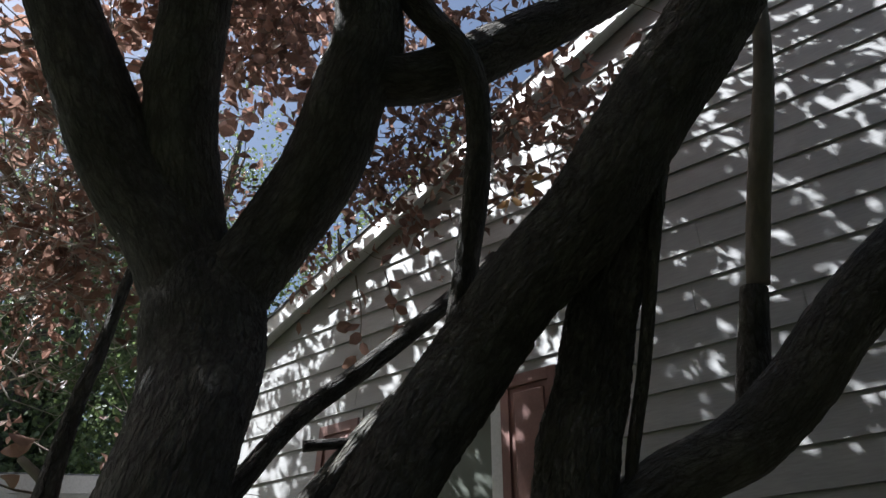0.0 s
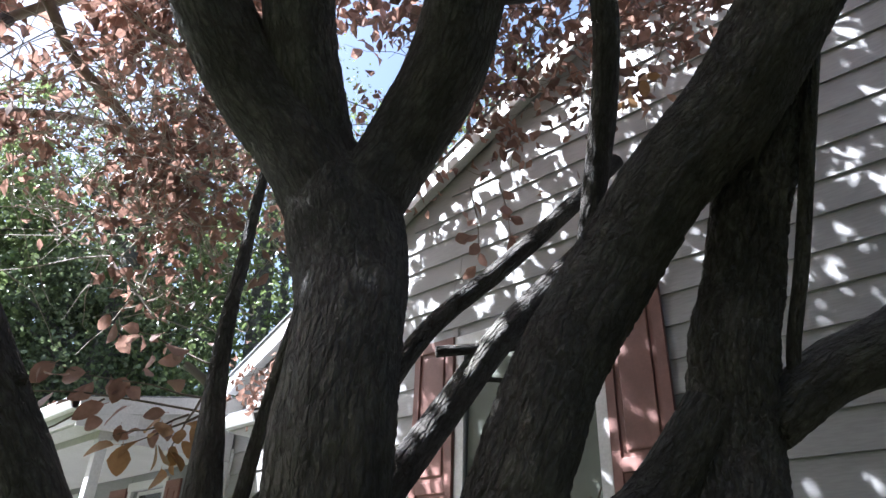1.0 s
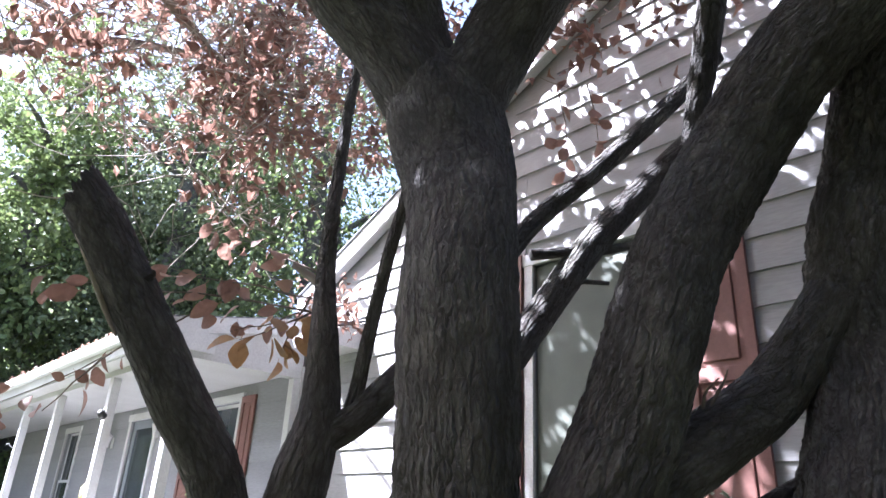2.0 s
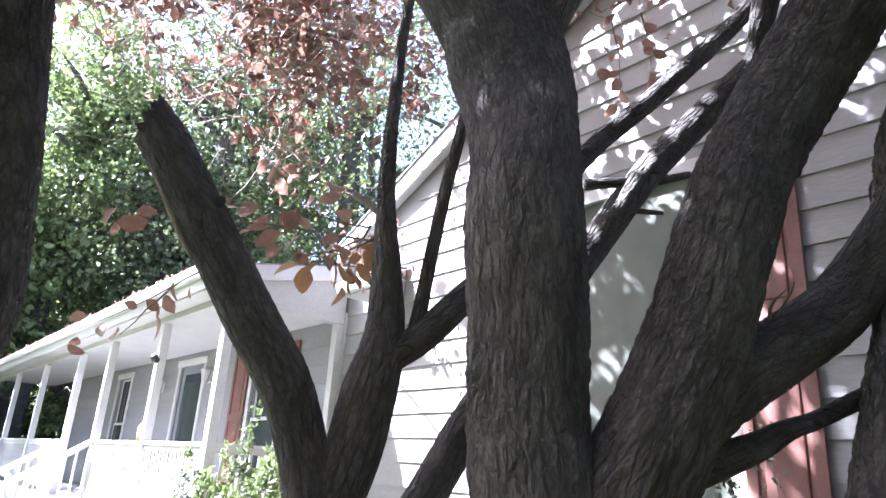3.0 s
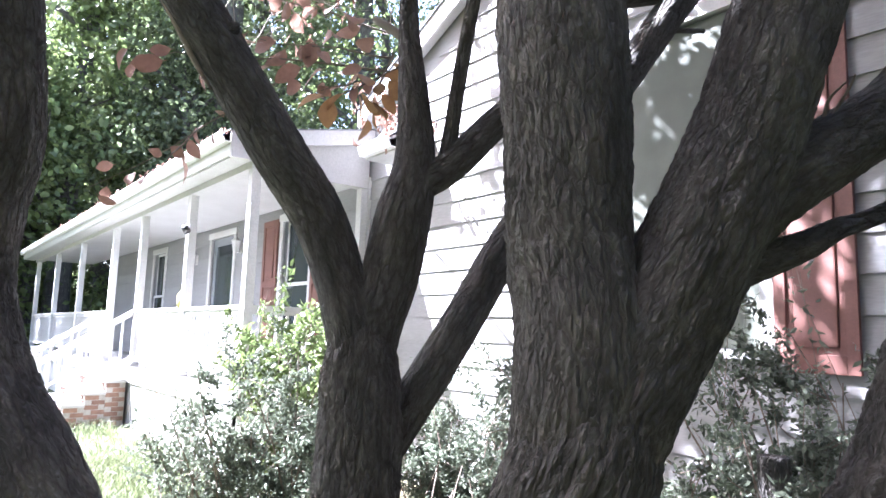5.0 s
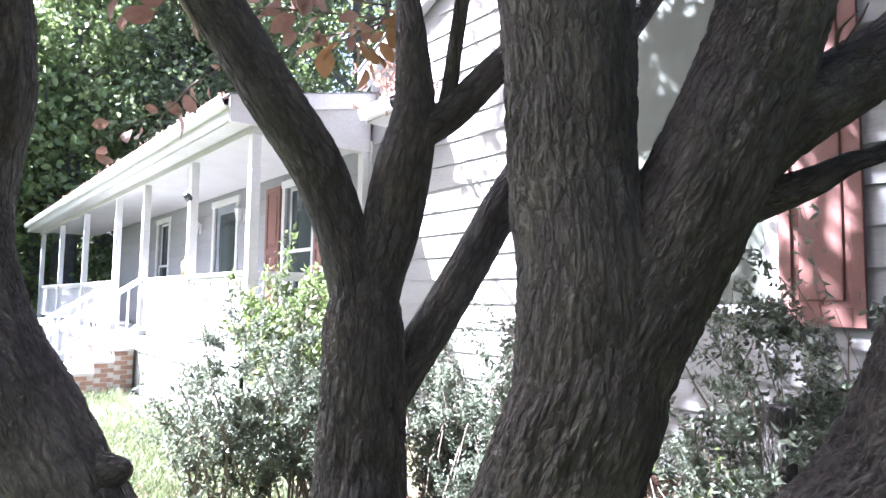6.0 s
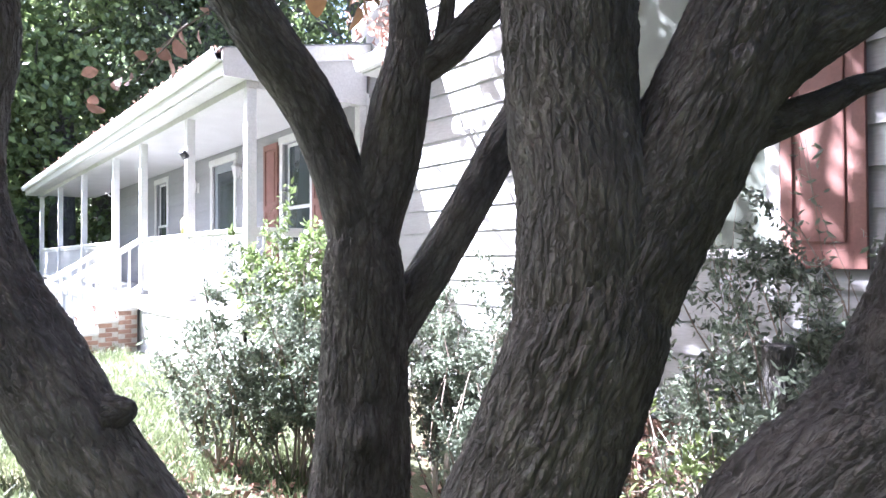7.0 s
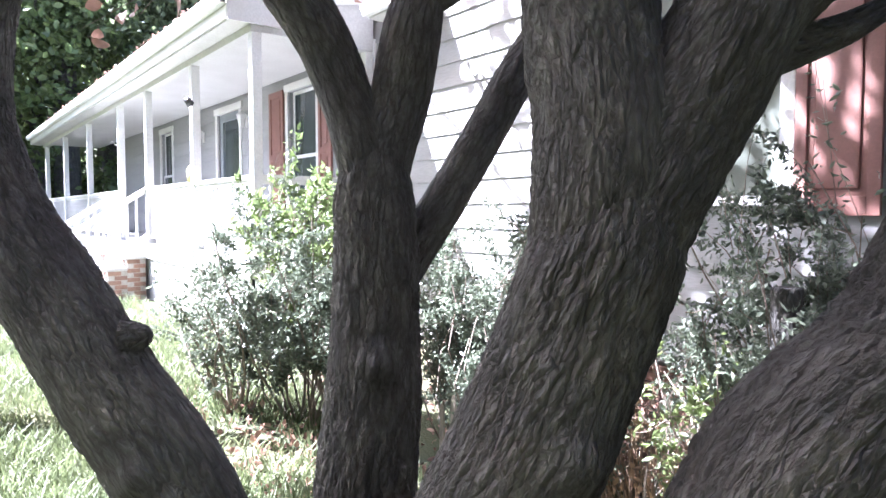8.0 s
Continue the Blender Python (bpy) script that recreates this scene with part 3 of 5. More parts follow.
def railing(xa, ya, xb, yb, za, zb, spacing, parent, name="railing"):
    """Top and bottom rail with square balusters between two ends, level or on a slope."""
    rail = thing(name, (xa, ya, za))
    rail.parent = parent
    rail.location = rail.location - parent.location
    a, b = Vector((xa, ya, za)), Vector((xb, yb, zb))
    d = b - a
    flat = Vector((d.x, d.y, 0)).normalized()
    side = Vector((-flat.y, flat.x, 0))

    def bar(p, q, w, h, nm):
        vs = [p + side * sx * w / 2 + Vector((0, 0, sz)) for sx, sz in ((-1, 0), (1, 0), (1, h), (-1, h))] + [q + side * sx * w / 2 + Vector((0, 0, sz)) for sx, sz in ((-1, 0), (1, 0), (1, h), (-1, h))]
        mesh_part(nm, [tuple(v) for v in vs], [(0, 1, 2, 3), (7, 6, 5, 4), (0, 4, 5, 1), (1, 5, 6, 2), (2, 6, 7, 3), (3, 7, 4, 0)], WHITE, rail)
    up = Vector((0, 0, 1))
    bar(a + up * 0.9, b + up * 0.9, 0.09, 0.045, "top_rail")
    bar(a + up * 0.84, b + up * 0.84, 0.04, 0.06, "sub_rail")
    bar(a + up * 0.09, b + up * 0.09, 0.04, 0.07, "bottom_rail")
    count = max(2, int(d.length / spacing))
    me = None
    slope = d.z / max(0.01, Vector((d.x, d.y, 0)).length)
    for i in range(1, count):
        p = a + d * (i / count)
        if me is None:
            first = box("baluster", (p.x - 0.015, p.y - 0.015, p.z + 0.13), (p.x + 0.015, p.y + 0.015, p.z + 0.86), WHITE, rail)
            me, p0, loc = first.data, p.copy(), first.location.copy()
        else:
            ob = new("baluster", me)
            ob.parent = rail
            ob.location = loc + (p - p0)
    return rail


for k in range(len(POSTS) - 1):
    if k != 2:
        railing(POSTS[k] - 0.057, POST_Y, POSTS[k + 1] + 0.057, POST_Y, FLOOR, FLOOR, 0.125 if k < 2 else 0.14, porch)
railing(END_X, POST_Y + 0.057, END_X, WALL - 0.15, FLOOR, FLOOR, 0.105, porch)

# stairs to the yard, with brick sides
stairs = thing("porch_stairs", (-12.6, 2.2, 0), "brick porch steps with concrete treads and white handrails", "stairs")
for i in range(4):
    z = FLOOR - 0.186 * (i + 1)
    yb = POST_Y - 0.14 - 0.29 * i
    box("tread", (-13.5, yb - 0.33, z - 0.055), (-11.4, yb, z), CONCRETE, stairs, bevel=0.008)
    core = box("riser_core", (-13.45, yb - 0.29, -0.1), (-11.45, yb - 0.002, z - 0.056), MORTAR, stairs)
    for row in range(int((z - 0.05) / 0.075)):
        zz = z - 0.056 - 0.075 * (row + 1)
        for cx in (-11.45,):
            yy = yb - 0.288 + (0.1 if row % 2 else 0)
            while yy < yb - 0.12:
                box("brick", (cx - 0.09, yy, zz), (cx + 0.012, min(yy + 0.195, yb - 0.003), zz + 0.065), BRICK, core)
                yy += 0.205
        xx = -13.45 + (0.1 if row % 2 else 0)
        if row < 2:
            while xx < -11.65:
                box("brick", (xx, yb - 0.302, zz), (xx + 0.195, yb - 0.27, zz + 0.065), BRICK, core)
                xx += 0.205
for sx in (-11.7, -13.6):
    railing(sx, POST_Y - 0.06, sx, POST_Y - 1.36, FLOOR, FLOOR - 0.84, 0.17, stairs, "handrail")
    box("newel", (sx - 0.05, POST_Y - 1.46, -0.05), (sx + 0.05, POST_Y - 1.36, 1.12), WHITE, stairs, bevel=0.006)

# ---- roofs ----
roof = thing("porch_roof", (-15, EAVE_Y, EAVE_Z), "grey shingled porch roof with white gutter and fascia", "roof")
PITCH = 0.215
E1 = END_X + 0.12
prism("deck", [(EAVE_Y + 0.02, EAVE_Z - 0.02), (9.0, EAVE_Z - 0.02 + PITCH * (9.0 - EAVE_Y)), (9.0, EAVE_Z + 0.05 + PITCH * (9.0 - EAVE_Y)), (EAVE_Y + 0.02, EAVE_Z + 0.05)], "x", FAR_X - 0.3, E1 - 0.03, SOFFIT_SHADED, roof)
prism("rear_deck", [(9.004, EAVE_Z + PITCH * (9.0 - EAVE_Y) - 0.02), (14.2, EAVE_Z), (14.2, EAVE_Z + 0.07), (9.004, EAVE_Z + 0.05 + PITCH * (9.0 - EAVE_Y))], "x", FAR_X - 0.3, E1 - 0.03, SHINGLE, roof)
box("soffit", (FAR_X, EAVE_Y + 0.03, EAVE_Z - 0.24), (E1 - 0.05, POST_Y - 0.075, EAVE_Z - 0.2), SOFFIT_SHADED, roof)
box("fascia", (FAR_X - 0.3, EAVE_Y, EAVE_Z - 0.22), (E1 - 0.04, EAVE_Y + 0.026, EAVE_Z + 0.03), WHITE, roof, bevel=0.003)
prism("rake_board", [(EAVE_Y - 0.01, EAVE_Z - 0.14), (WALL + 1.9, EAVE_Z - 0.14 + PITCH * (WALL + 1.9 - EAVE_Y)), (WALL + 1.9, EAVE_Z + 0.07 + PITCH * (WALL + 1.9 - EAVE_Y)), (EAVE_Y - 0.01, EAVE_Z + 0.07)], "x", E1 - 0.027, E1, WHITE, roof)
box("rake_return", (E1 - 0.032, EAVE_Y + 0.004, EAVE_Z - 0.245), (E1 - 0.004, POST_Y + 0.3, EAVE_Z - 0.02), WHITE, roof)
prism("end_gable", [(POST_Y + 0.05, BEAM + 0.172), (WALL - 0.03, BEAM + 0.172), (WALL - 0.03, EAVE_Z - 0.03 + PITCH * (WALL - EAVE_Y)), (POST_Y + 0.05, EAVE_Z - 0.03 + PITCH * (POST_Y - EAVE_Y))], "x", END_X - 0.05, END_X + 0.04, SOFFIT_SHADED, roof)


def gutter(xa, xb, y, z, parent):
    """Open trough of folded metal along x, its back against the fascia."""
    pr = [(y, z + 0.01), (y, z - 0.11), (y - 0.07, z - 0.11), (y - 0.1, z - 0.04), (y - 0.105, z), (y - 0.118, z), (y - 0.112, z - 0.045), (y - 0.078, z - 0.119), (y + 0.0, z - 0.119)]
    return prism("gutter", pr, "x", xa, xb, GUTTER, parent)


gutter(FAR_X - 0.3, E1, EAVE_Y - 0.003, EAVE_Z + 0.035, roof)
for row in range(16):
    ya = EAVE_Y - 0.03 + row * 0.14
    za = EAVE_Z + 0.055 + PITCH * (ya - EAVE_Y) + 0.004
    prism("shingle_course", [(ya, za), (ya + 0.19, za + PITCH * 0.19 - 0.004), (ya + 0.19, za + PITCH * 0.19 + 0.002), (ya, za + 0.014)], "x", FAR_X - 0.3, E1 + 0.015, SHINGLE, roof)
prism("shingle_field", [(ya + 0.15, za), (9.0, za + PITCH * (9.0 - ya)), (9.0, za + PITCH * (9.0 - ya) + 0.02), (ya + 0.15, za + PITCH * 0.15 + 0.014)], "x", FAR_X - 0.3, E1 - 0.02, SHINGLE, roof)

# gable roof over the wing, with a boxed return at its foot
groof = thing("gable_roof", (APEX[0], WALL, 4.0), "grey shingled gable roof with white rake boards", "roof")
K = (APEX[1] - GABLE_TOP) / (APEX[0] - GABLE_L)
for s in (-1, 1):
    foot_x = GABLE_L - 0.25 if s < 0 else 2 * APEX[0] - GABLE_L + 0.25
    fz = APEX[1] - K * abs(foot_x - APEX[0])
    ends = [(foot_x, fz), (APEX[0] - 0.001 * -s * -1, APEX[1])]
    for nm, lo, hi, ya, yb, mt in (("deck", 0.0, 0.06, WALL - 0.13, 13.9, SOFFIT_SHADED), ("shingles", 0.064, 0.09, WALL - 0.18, 14.0, SHINGLE), ("rake_board", -0.17, 0.06, WALL - 0.16, WALL - 0.133, WHITE)):
        prism(nm, [(ends[0][0], ends[0][1] + lo), (ends[1][0], ends[1][1] + lo), (ends[1][0], ends[1][1] + hi), (ends[0][0], ends[0][1] + hi)], "y", ya, yb, mt, groof)
    prism("rake_soffit", [(ends[0][0], ends[0][1] - 0.16), (ends[1][0], ends[1][1] - 0.16), (ends[1][0], ends[1][1] - 0.14), (ends[0][0], ends[0][1] - 0.14)], "y", WALL - 0.133, WALL - 0.03, SOFFIT_SHADED, groof)
prism("return_box", [(WALL - 0.47, 3.66), (WALL - 0.03, 3.66), (WALL - 0.03, 3.98), (WALL - 0.47, 3.84)], "x", GABLE_L + 0.5, GABLE_L + 1.15, SOFFIT_SHADED, groof)
prism("return_shingles", [(WALL - 0.5, 3.85), (WALL - 0.03, 4.0), (WALL - 0.03, 4.02), (WALL - 0.5, 3.87)], "x", GABLE_L + 0.48, GABLE_L + 1.17, SHINGLE, groof)
gutter(GABLE_L + 0.5, GABLE_L + 1.15, WALL - 0.474, 3.8, groof)

# ---- near trees: leaning stems of furrowed bark ----
main_tree = thing("tree", (-0.86, 0.82, 0), "large forked yard tree with furrowed grey-brown bark", "tree", "near trees")
tube("trunk", [(-0.95, 0.78, -0.15, 0.25), (-0.88, 0.82, 0.2, 0.215), (-0.83, 0.86, 0.46, 0.197), (-0.77, 0.92, 0.68, 0.182), (-0.7, 0.97, 0.87, 0.17), (-0.64, 1.02, 1.06, 0.159), (-0.6, 1.06, 1.22, 0.152), (-0.57, 1.1, 1.36, 0.146), (-0.565, 1.14, 1.5, 0.11), (-0.56, 1.17, 1.62, 0.05)],
     BARK, main_tree, step=0.007, seg=190, rough=1.15, knots=((0.66, 4.4, 0.05),), seed=1.3)
tube("limb", [(-0.62, 1.04, 1.1, 0.05), (-0.605, 1.07, 1.25, 0.115), (-0.59, 1.1, 1.45, 0.137), (-0.6, 1.12, 1.62, 0.138), (-0.645, 1.14, 1.8, 0.142), (-0.67, 1.155, 2.05, 0.148), (-0.71, 1.18, 2.32, 0.156), (-0.79, 1.26, 2.6, 0.166), (-0.9, 1.34, 2.86, 0.186), (-0.975, 1.35, 3.08, 0.2), (-1.0, 1.34, 3.24, 0.17), (-1.0, 1.34, 3.4, 0.06)],
     BARK, main_tree, step=0.008, seg=130, rough=0.9, seed=4.1)
tube("limb", [(-0.6, 1.05, 1.15, 0.05), (-0.57, 1.1, 1.3, 0.11), (-0.545, 1.16, 1.45, 0.128), (-0.51, 1.24, 1.6, 0.13), (-0.44, 1.33, 1.82, 0.126), (-0.39, 1.43, 2.05, 0.124), (-0.355, 1.51, 2.28, 0.124), (-0.32, 1.63, 2.55, 0.127), (-0.23, 1.8, 2.86, 0.136), (-0.06, 1.88, 3.14, 0.14), (0.17, 1.96, 3.4, 0.152), (0.44, 2.02, 3.81, 0.162), (0.67, 2.08, 4.12, 0.165), (0.9, 2.1, 4.5, 0.15), (1.3, 2.0, 5.3, 0.11)],
     BARK, main_tree, step=0.008, seg=120, rough=1.0, knots=((0.22, 1.2, 0.045),), seed=7.7)
tube("limb", [(-0.95, 1.34, 2.85, 0.06), (-0.98, 1.33, 3.0, 0.13), (-1.03, 1.28, 3.2, 0.15), (-1.12, 1.18, 3.42, 0.15), (-1.2, 1.05, 3.6, 0.152), (-1.25, 0.89, 3.83, 0.15), (-1.31, 0.67, 4.2, 0.138), (-1.37, 0.48, 4.54, 0.13), (-1.5, 0.2, 5.2, 0.1)], BARK, main_tree, step=0.016, seg=56, rough=0.8, seed=2.2)
tube("limb", [(-0.96, 1.35, 2.85, 0.05), (-0.99, 1.36, 3.0, 0.115), (-1.04, 1.33, 3.22, 0.138), (-1.08, 1.25, 3.48, 0.138), (-1.05, 1.09, 3.86, 0.138), (-0.95, 0.97, 4.25, 0.136), (-0.83, 0.86, 4.57, 0.13), (-0.7, 0.7, 5.2, 0.1)], BARK, main_tree, step=0.016, seg=56, rough=0.8, knots=((0.5, 2.2, 0.05),), seed=3.4)
tube("limb", [(-0.94, 1.34, 2.82, 0.06), (-0.95, 1.36, 2.98, 0.125), (-0.92, 1.39, 3.2, 0.142), (-0.85, 1.45, 3.4, 0.142), (-0.66, 1.48, 3.69, 0.15), (-0.53, 1.45, 3.98, 0.15), (-0.43, 1.43, 4.23, 0.146), (-0.38, 1.3, 4.56, 0.125), (-0.36, 1.1, 5.2, 0.1)], BARK, main_tree, step=0.016, seg=56, rough=0.9, knots=((0.45, 3.6, 0.045), (0.56, 3.4, 0.04)), seed=5.8)
tube("branch", [(-0.5, 1.43, 4.06, 0.11), (-0.36, 1.58, 4.08, 0.105), (-0.21, 1.73, 4.19, 0.112), (-0.04, 1.87, 4.36, 0.114), (0.17, 2.02, 4.55, 0.108), (0.45, 2.21, 4.83, 0.1), (0.9, 2.4, 5.3, 0.08)], BARK, main_tree, step=0.02, seg=40, rough=0.8, seed=6.1)
tube("branch", [(-0.44, 2.02, 3.1, 0.033), (-0.34, 1.97, 3.35, 0.047), (-0.22, 1.88, 3.66, 0.051), (-0.14, 1.78, 3.93, 0.052), (-0.13, 1.68, 4.14, 0.055), (-0.22, 1.53, 4.33, 0.06), (-0.32, 1.36, 4.55, 0.06)], BARK, main_tree, step=0.02, seg=28, rough=0.6, seed=8.1)
tube("branch", [(-0.42, 1.38, 1.82, 0.075), (-0.37, 1.48, 1.93, 0.085), (-0.3, 1.66, 2.05, 0.083), (-0.22, 1.84, 2.18, 0.084), (-0.15, 1.93, 2.32, 0.08), (-0.08, 2.0, 2.46, 0.075)], BARK, main_tree, step=0.014, seg=56, rough=0.8, seed=9.4)
tube("branch", [(-0.44, 1.38, 1.74, 0.05), (-0.34, 1.55, 1.81, 0.036), (-0.29, 1.64, 1.86, 0.026), (-0.26, 1.73, 1.89, 0.022), (-0.21, 1.87, 1.95, 0.024), (-0.1, 2.06, 2.05, 0.024)], BARK, main_tree, step=0.014, seg=32, rough=0.5, seed=9.9)
# small shoots on the leaning limb
twigs("shoot", [(-0.3, 1.62, 2.1), (-0.33, 1.56, 2.06), (-0.3, 1.62, 2.1)], [(-0.24, 1.66, 2.22), (-0.3, 1.6, 1.96), (-0.25, 1.62, 2.19)], 0.006, TWIG, main_tree)

right_tree = thing("tree", (-0.3, 1.06, 0), "leaning tree stem with rough dark bark", "tree", "near trees")
tube("trunk", [(-0.5, 0.9, -0.15, 0.2), (-0.38, 1.0, 0.45, 0.175), (-0.29, 1.09, 0.8, 0.158), (-0.22, 1.19, 1.03, 0.154), (-0.125, 1.37, 1.22, 0.14), (-0.06, 1.55, 1.5, 0.138), (-0.06, 1.78, 1.84, 0.13), (-0.06, 2.0, 2.15, 0.13), (-0.07, 2.1, 2.4, 0.135), (-0.02, 2.12, 2.68, 0.132), (0.03, 2.15, 2.85, 0.125), (0.11, 2.15, 3.14, 0.122), (0.24, 2.16, 3.46, 0.118), (0.36, 2.1, 3.75, 0.11)],
     BARK, right_tree, step=0.008, seg=160, rough=1.5, seed=11.2)
tube("limb", [(0.02, 2.14, 2.42, 0.08), (0.18, 2.28, 2.58, 0.093), (0.38, 2.41, 2.69, 0.102), (0.57, 2.49, 2.86, 0.106), (0.74, 2.53, 3.05, 0.108), (0.94, 2.58, 3.24, 0.106), (1.23, 2.71, 3.53, 0.1), (1.8, 2.9, 4.1, 0.08)], BARK, right_tree, step=0.018, seg=40, rough=0.7, seed=12.8)
tube("branch", [(0.42, 2.56, 2.85, 0.06), (0.46, 2.57, 3.02, 0.058), (0.53, 2.55, 3.28, 0.049)], BARK, right_tree, step=0.018, seg=28, rough=0.6, seed=13.8)
# upper part of the same stick, its sunlit look put into a paler bark
tube("branch", [(0.545, 2.56, 3.3, 0.04), (0.62, 2.52, 3.56, 0.044), (0.73, 2.47, 3.9, 0.043), (0.81, 2.45, 4.18, 0.039), (0.9, 2.42, 4.6, 0.03)], BARK_PALE, right_tree, step=0.02, seg=24, rough=0.4, seed=14.8)
tube("branch", [(0.1, 2.18, 2.5, 0.018), (0.13, 2.18, 2.66, 0.021), (0.21, 2.17, 2.91, 0.022), (0.31, 2.12, 3.23, 0.023), (0.38, 2.11, 3.48, 0.022), (0.5, 2.1, 3.9, 0.018)], BARK, right_tree, step=0.02, seg=20, rough=0.3, seed=15.8)

left_tree = thing("tree", (-1.05, 0.65, 0), "bent tree stem with knobbly grey bark", "tree", "near trees")
tube("trunk", [(-1.0, 0.72, -0.15, 0.16), (-1.08, 0.64, 0.25, 0.138), (-1.17, 0.57, 0.52, 0.128), (-1.29, 0.47, 0.83, 0.124), (-1.415, 0.37, 1.03, 0.12), (-1.575, 0.27, 1.25, 0.12), (-1.735, 0.18, 1.45, 0.12), (-1.83, 0.13, 1.67, 0.118), (-1.835, 0.13, 1.9, 0.118), (-1.815, 0.15, 2.1, 0.12), (-1.82, 0.12, 2.42, 0.121), (-1.79, 0.06, 2.8, 0.124), (-1.77, 0.0, 3.2, 0.12), (-1.8, -0.1, 4.2, 0.1)],
     BARK, left_tree, step=0.009, seg=110, rough=0.75, knots=((0.245, 0.7, 0.035), (0.235, 4.0, 0.03), (0.55, 0.6, 0.04)), seed=16.5)

mid_tree = thing("tree", (-1.37, 1.03, 0), "slim forked tree with grey ridged bark and a snapped arm", "tree", "near trees")
tube("trunk", [(-1.36, 1.0, -0.15, 0.21), (-1.37, 1.01, 0.2, 0.178), (-1.38, 1.03, 0.44, 0.164), (-1.365, 1.03, 0.66, 0.15), (-1.355, 1.05, 0.91, 0.139), (-1.36, 1.06, 1.14, 0.13), (-1.37, 1.07, 1.35, 0.123), (-1.385, 1.075, 1.5, 0.112), (-1.395, 1.08, 1.62, 0.08), (-1.4, 1.085, 1.74, 0.03)],
     BARK, mid_tree, step=0.008, seg=130, rough=1.0, knots=((0.62, 4.2, 0.05),), seed=17.9)
tube("snapped_arm", [(-1.36, 1.07, 1.25, 0.04), (-1.375, 1.065, 1.42, 0.075), (-1.41, 1.05, 1.62, 0.084), (-1.46, 1.02, 1.79, 0.081), (-1.51, 0.96, 1.97, 0.086), (-1.56, 0.87, 2.12, 0.086), (-1.61, 0.79, 2.27, 0.085), (-1.69, 0.65, 2.52, 0.084), (-1.75, 0.55, 2.7, 0.084), (-1.775, 0.5, 2.77, 0.08)],
     BARK, mid_tree, "snapped bare arm with torn end", step=0.012, seg=56, rough=0.6, knots=((0.74, 0.9, 0.03),), seed=18.3, slant=(0.61, 0.79, 0.1, 0.06))
tube("limb", [(-1.37, 1.08, 1.25, 0.04), (-1.375, 1.085, 1.42, 0.07), (-1.385, 1.11, 1.6, 0.086), (-1.375, 1.16, 1.78, 0.09), (-1.35, 1.18, 1.95, 0.088), (-1.34, 1.21, 2.13, 0.068), (-1.36, 1.21, 2.36, 0.05), (-1.41, 1.22, 2.6, 0.035), (-1.45, 1.24, 2.88, 0.028), (-1.5, 1.28, 3.1, 0.026), (-1.5, 1.29, 3.38, 0.022), (-1.46, 1.3, 3.7, 0.018)], BARK, mid_tree, step=0.014, seg=44, rough=0.55, seed=19.1)
tube("branch", [(-1.37, 1.1, 1.18, 0.06), (-1.365, 1.18, 1.3, 0.066), (-1.35, 1.31, 1.48, 0.067), (-1.34, 1.45, 1.68, 0.067), (-1.31, 1.57, 1.88, 0.068), (-1.22, 1.82, 2.27, 0.067), (-1.11, 2.06, 2.65, 0.065), (-0.99, 2.24, 2.96, 0.065), (-0.82, 2.42, 3.24, 0.062), (-0.62, 2.53, 3.46, 0.056), (-0.3, 2.7, 3.8, 0.045)], BARK, mid_tree, step=0.015, seg=44, rough=0.6, seed=20.7)
tube("branch", [(-1.35, 1.17, 1.97, 0.045), (-1.32, 1.22, 2.05, 0.05), (-1.27, 1.31, 2.13, 0.052), (-1.22, 1.43, 2.27, 0.05), (-1.14, 1.61, 2.48, 0.043), (-1.01, 1.81, 2.86, 0.038), (-0.83, 2.01, 3.13, 0.039), (-0.63, 2.21, 3.42, 0.039), (-0.45, 2.38, 3.7, 0.034)], BARK, mid_tree, step=0.015, seg=32, rough=0.5, seed=21.4)
tube("branch", [(-1.29, 1.28, 2.1, 0.028), (-1.28, 1.3, 2.2, 0.026), (-1.26, 1.31, 2.36, 0.024), (-1.23, 1.34, 2.65, 0.023), (-1.2, 1.37, 2.88, 0.02), (-1.18, 1.4, 3.15, 0.016)], BARK, mid_tree, step=0.02, seg=20, rough=0.3, seed=22.4)
tube("broken_stub", [(-1.14, 2.0, 2.86, 0.024), (-1.05, 2.13, 2.89, 0.022), (-0.97, 2.27, 2.92, 0.02), (-0.89, 2.38, 2.96, 0.015)], BARK, mid_tree, step=0.015, seg=20, rough=0.4, seed=23.4)
tube("broken_stub", [(-1.1, 2.07, 2.76, 0.014), (-1.02, 2.19, 2.77, 0.011), (-0.97, 2.29, 2.78, 0.009)], BARK, mid_tree, step=0.015, seg=16, seed=24.4)

